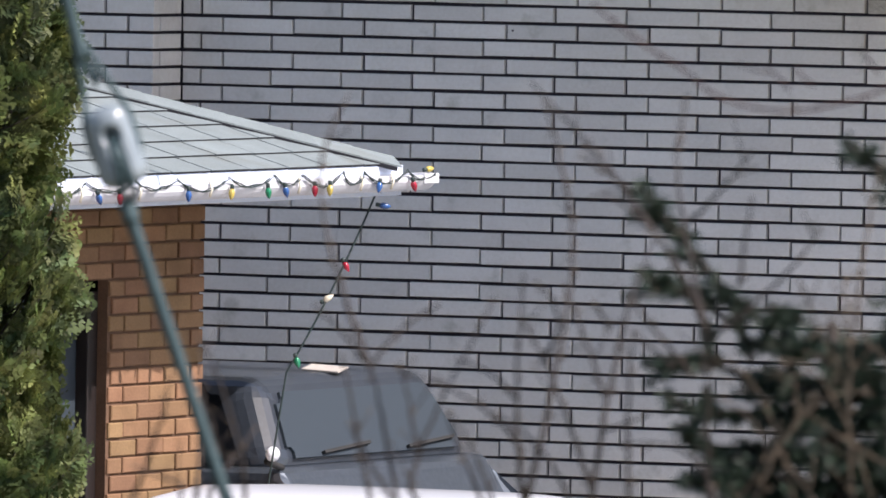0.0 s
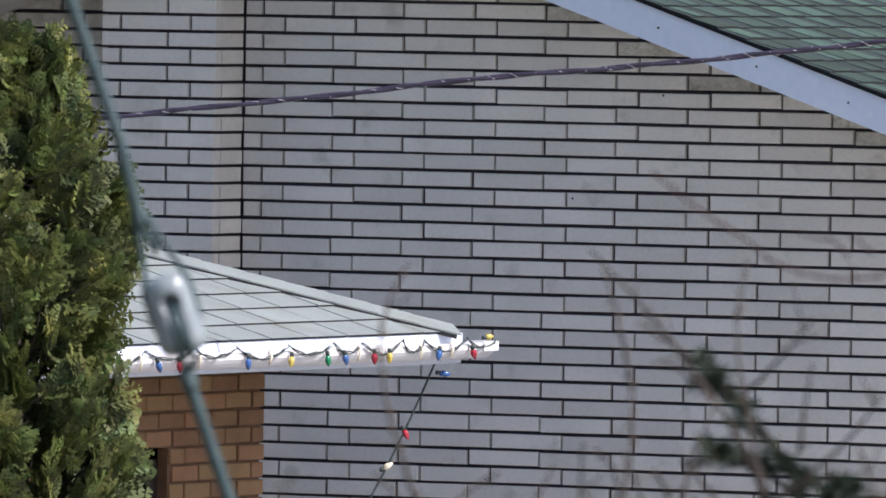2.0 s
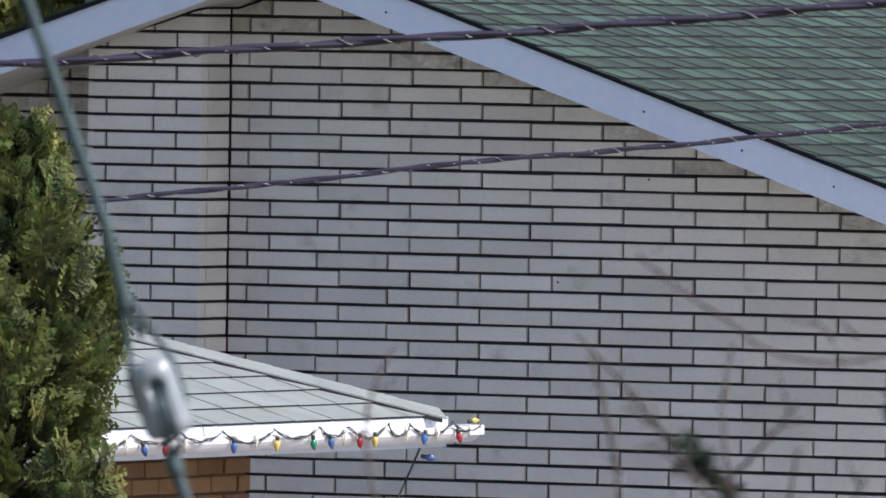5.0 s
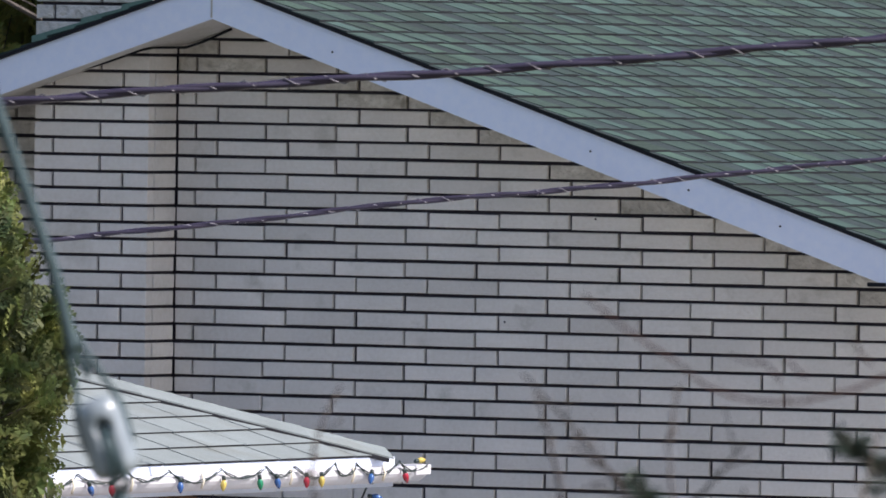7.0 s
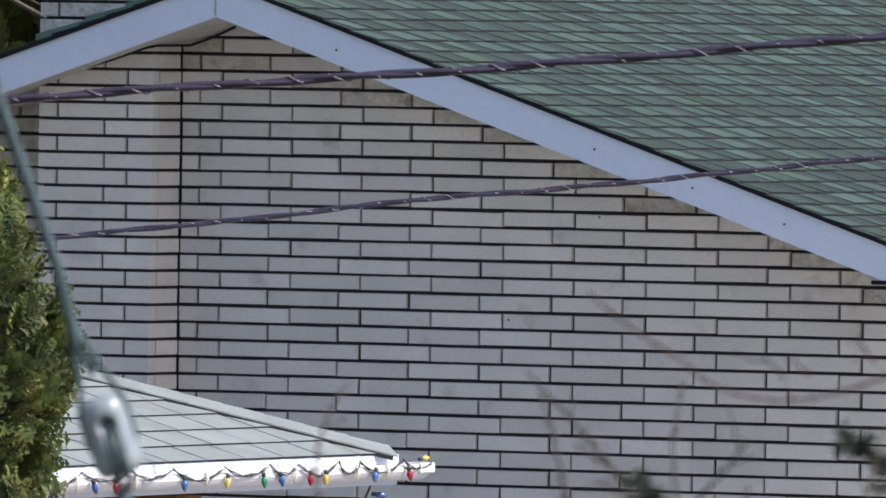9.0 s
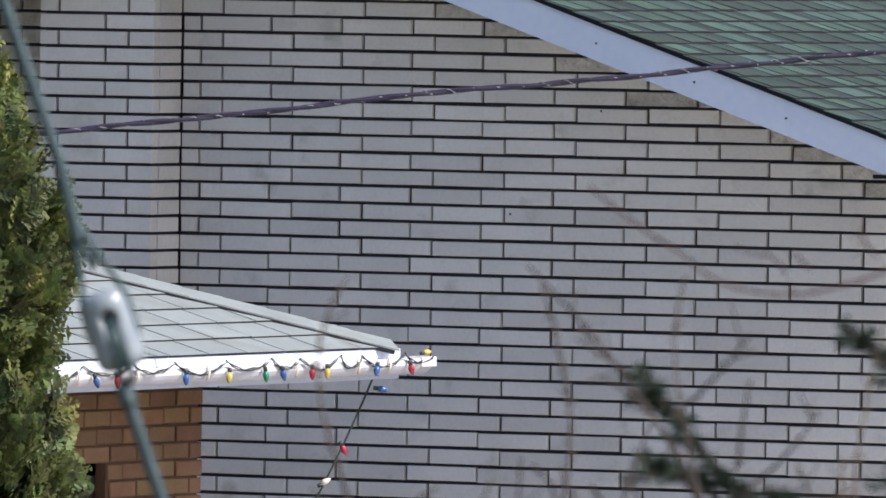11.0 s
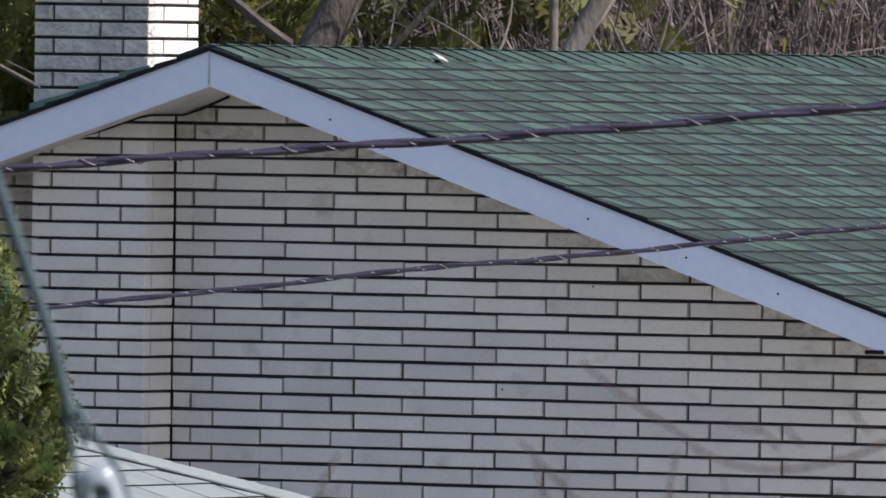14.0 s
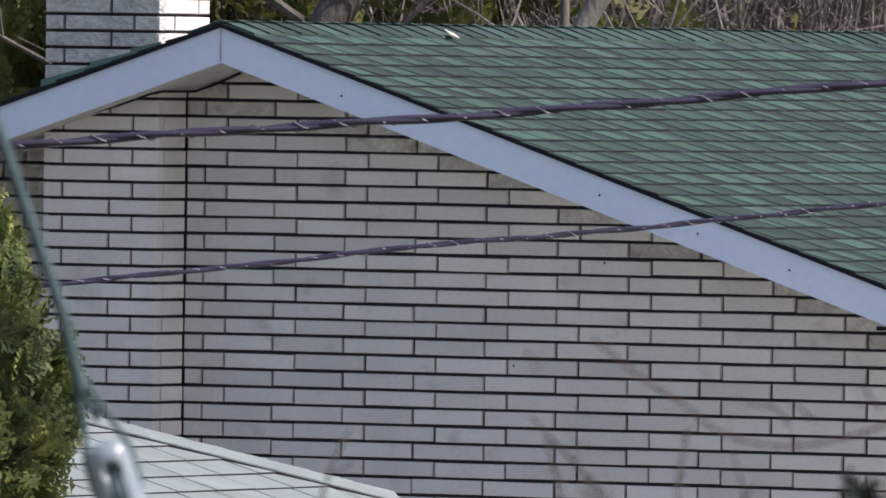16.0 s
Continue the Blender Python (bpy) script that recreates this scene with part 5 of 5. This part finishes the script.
for sgn in (1, -1):
    for r in range(rows):
        run = (r + 1) * EXPOSE * math.cos(math.atan(SLOPE))
        y_low, y_high = FRONT - 0.014, HOUSE_END + 0.36
        y0 = y_low
        while y0 < y_high - 0.01:              # the dark lower layer of the laminated shingles
            w = min(0.98, y_high - y0)
            bands.append((shingle_mesh("band", w - 0.002, EXPOSE + 0.03, 0.0050, GREEN_BAND, BAND_SHADOW_EDGE), on_slope(sgn, run, y0, w, 0.0075)))
            y0 += w
        y0 = y_low + rnd.uniform(-0.01, 0.05)
        y0 = max(y0, y_low)
        while True:                            # its raised tabs, of uneven width
            me = rnd.choice(tabs)
            w = me.vertices[1].co.y
            if y0 + w > y_high:
                break
            m = on_slope(sgn, run + rnd.uniform(-0.002, 0.002), y0, w, 0.0125 + rnd.uniform(0, 0.0006))
            if sgn > 0 and y0 < 4.4 and r < 13 and count < 300:
                piece("shingle", me, roof, m)
                count += 1
            else:
                rest.append((me, m))
            y0 += w + rnd.choice((0.02, 0.05, 0.08, 0.11, 0.14))
joined("shingles", rest, GREEN_SHINGLE_REST, roof, "green laminated shingles")
joined("shingle_layer", bands, GREEN_BAND, roof, "dark lower layer of the shingles")
rest = []
cap_r = prism([(0, 0, 0), (0.15, 0, -0.05), (0.15, 0, -0.058), (0, 0, -0.008), (-0.15, 0, -0.058), (-0.15, 0, -0.05)], (0, 0.20, 0))
cap_mesh = mesh_of("ridge_cap", cap_r, GREEN_SHINGLE)
yy = FRONT - 0.004
while yy < HOUSE_END + 0.2:
    piece("ridge_cap", cap_mesh, roof, pose(APEX_X, yy, TOP + 0.020 + rnd.uniform(0, 0.003), -2.6, 0, rnd.uniform(-0.6, 0.6)))
    yy += 0.135

# pale shingles of the hip roof, the slope beside the driveway
P_EXPOSE, P_TAB = 0.155, 0.305
rest, count = [], 0
r = 0
while True:
    run = r * P_EXPOSE * math.cos(math.atan(1 / 3))
    if run > half - 0.1:
        break
    y_far = ey - run - 0.02                    # the hip cuts the rows off
    y_near = max(wy + run, -9.5)
    yy = y_far - P_TAB * (0.5 if r % 2 else 1.0)
    top_end = y_far
    while top_end > y_near:
        y0 = max(yy, y_near)
        if top_end - y0 > 0.03:
            me = shingle_mesh("shingle", round(top_end - y0 - 0.012, 3), P_EXPOSE + 0.02, 0.005, PALE_SHINGLE, ROOF_BLACK)
            m = pose(ex + 0.012 - run, y0, O_EAVE + 0.006 + run / 3 + rnd.uniform(0, 0.0015), 0, math.degrees(math.atan(1 / 3)) - 1.2, 0)
            if count < 300 and r < 12:
                piece("shingle", me, hip, m)
                count += 1
            else:
                rest.append((me, m))
        top_end = y0
        yy -= P_TAB
    r += 1
joined("shingles", rest, PALE_SHINGLE_REST, hip, "weathered pale shingles")
cap = mesh_of("hip_cap", prism([(0, -0.14, -0.036), (0, 0, 0), (0, 0.14, -0.036), (0, 0.14, -0.042), (0, 0, -0.008), (0, -0.14, -0.042)], (0.22, 0, 0)), PALE_SHINGLE)
hip_way = Vector((-1, -1, 1 / 3)).normalized()
along = hip_way.to_track_quat('X', 'Z').to_matrix().to_4x4()
under = part("cap_underlay", prism([(0, -0.15, -0.041), (0, 0, -0.004), (0, 0.15, -0.041), (0, 0.15, -0.056), (0, 0, -0.02), (0, -0.15, -0.056)], (half * 1.42, 0, 0)), ROOF_BLACK, hip, "black felt under the hip caps")
under.matrix_basis = Matrix.Translation(Vector((ex + 0.01, ey + 0.01, O_EAVE + 0.022)) + hip_way * 0.07) @ along
s = 0.05
while s < half * 1.4:
    q = Vector((ex + 0.01, ey + 0.01, O_EAVE + 0.025)) + hip_way * s
    piece("hip_cap", cap, hip, Matrix.Translation(q) @ hip_way.to_track_quat('X', 'Z').to_matrix().to_4x4() @ pose(0, 0, rnd.uniform(0, 0.001), 0, 0.9, rnd.uniform(-0.3, 0.3)))
    s += 0.17
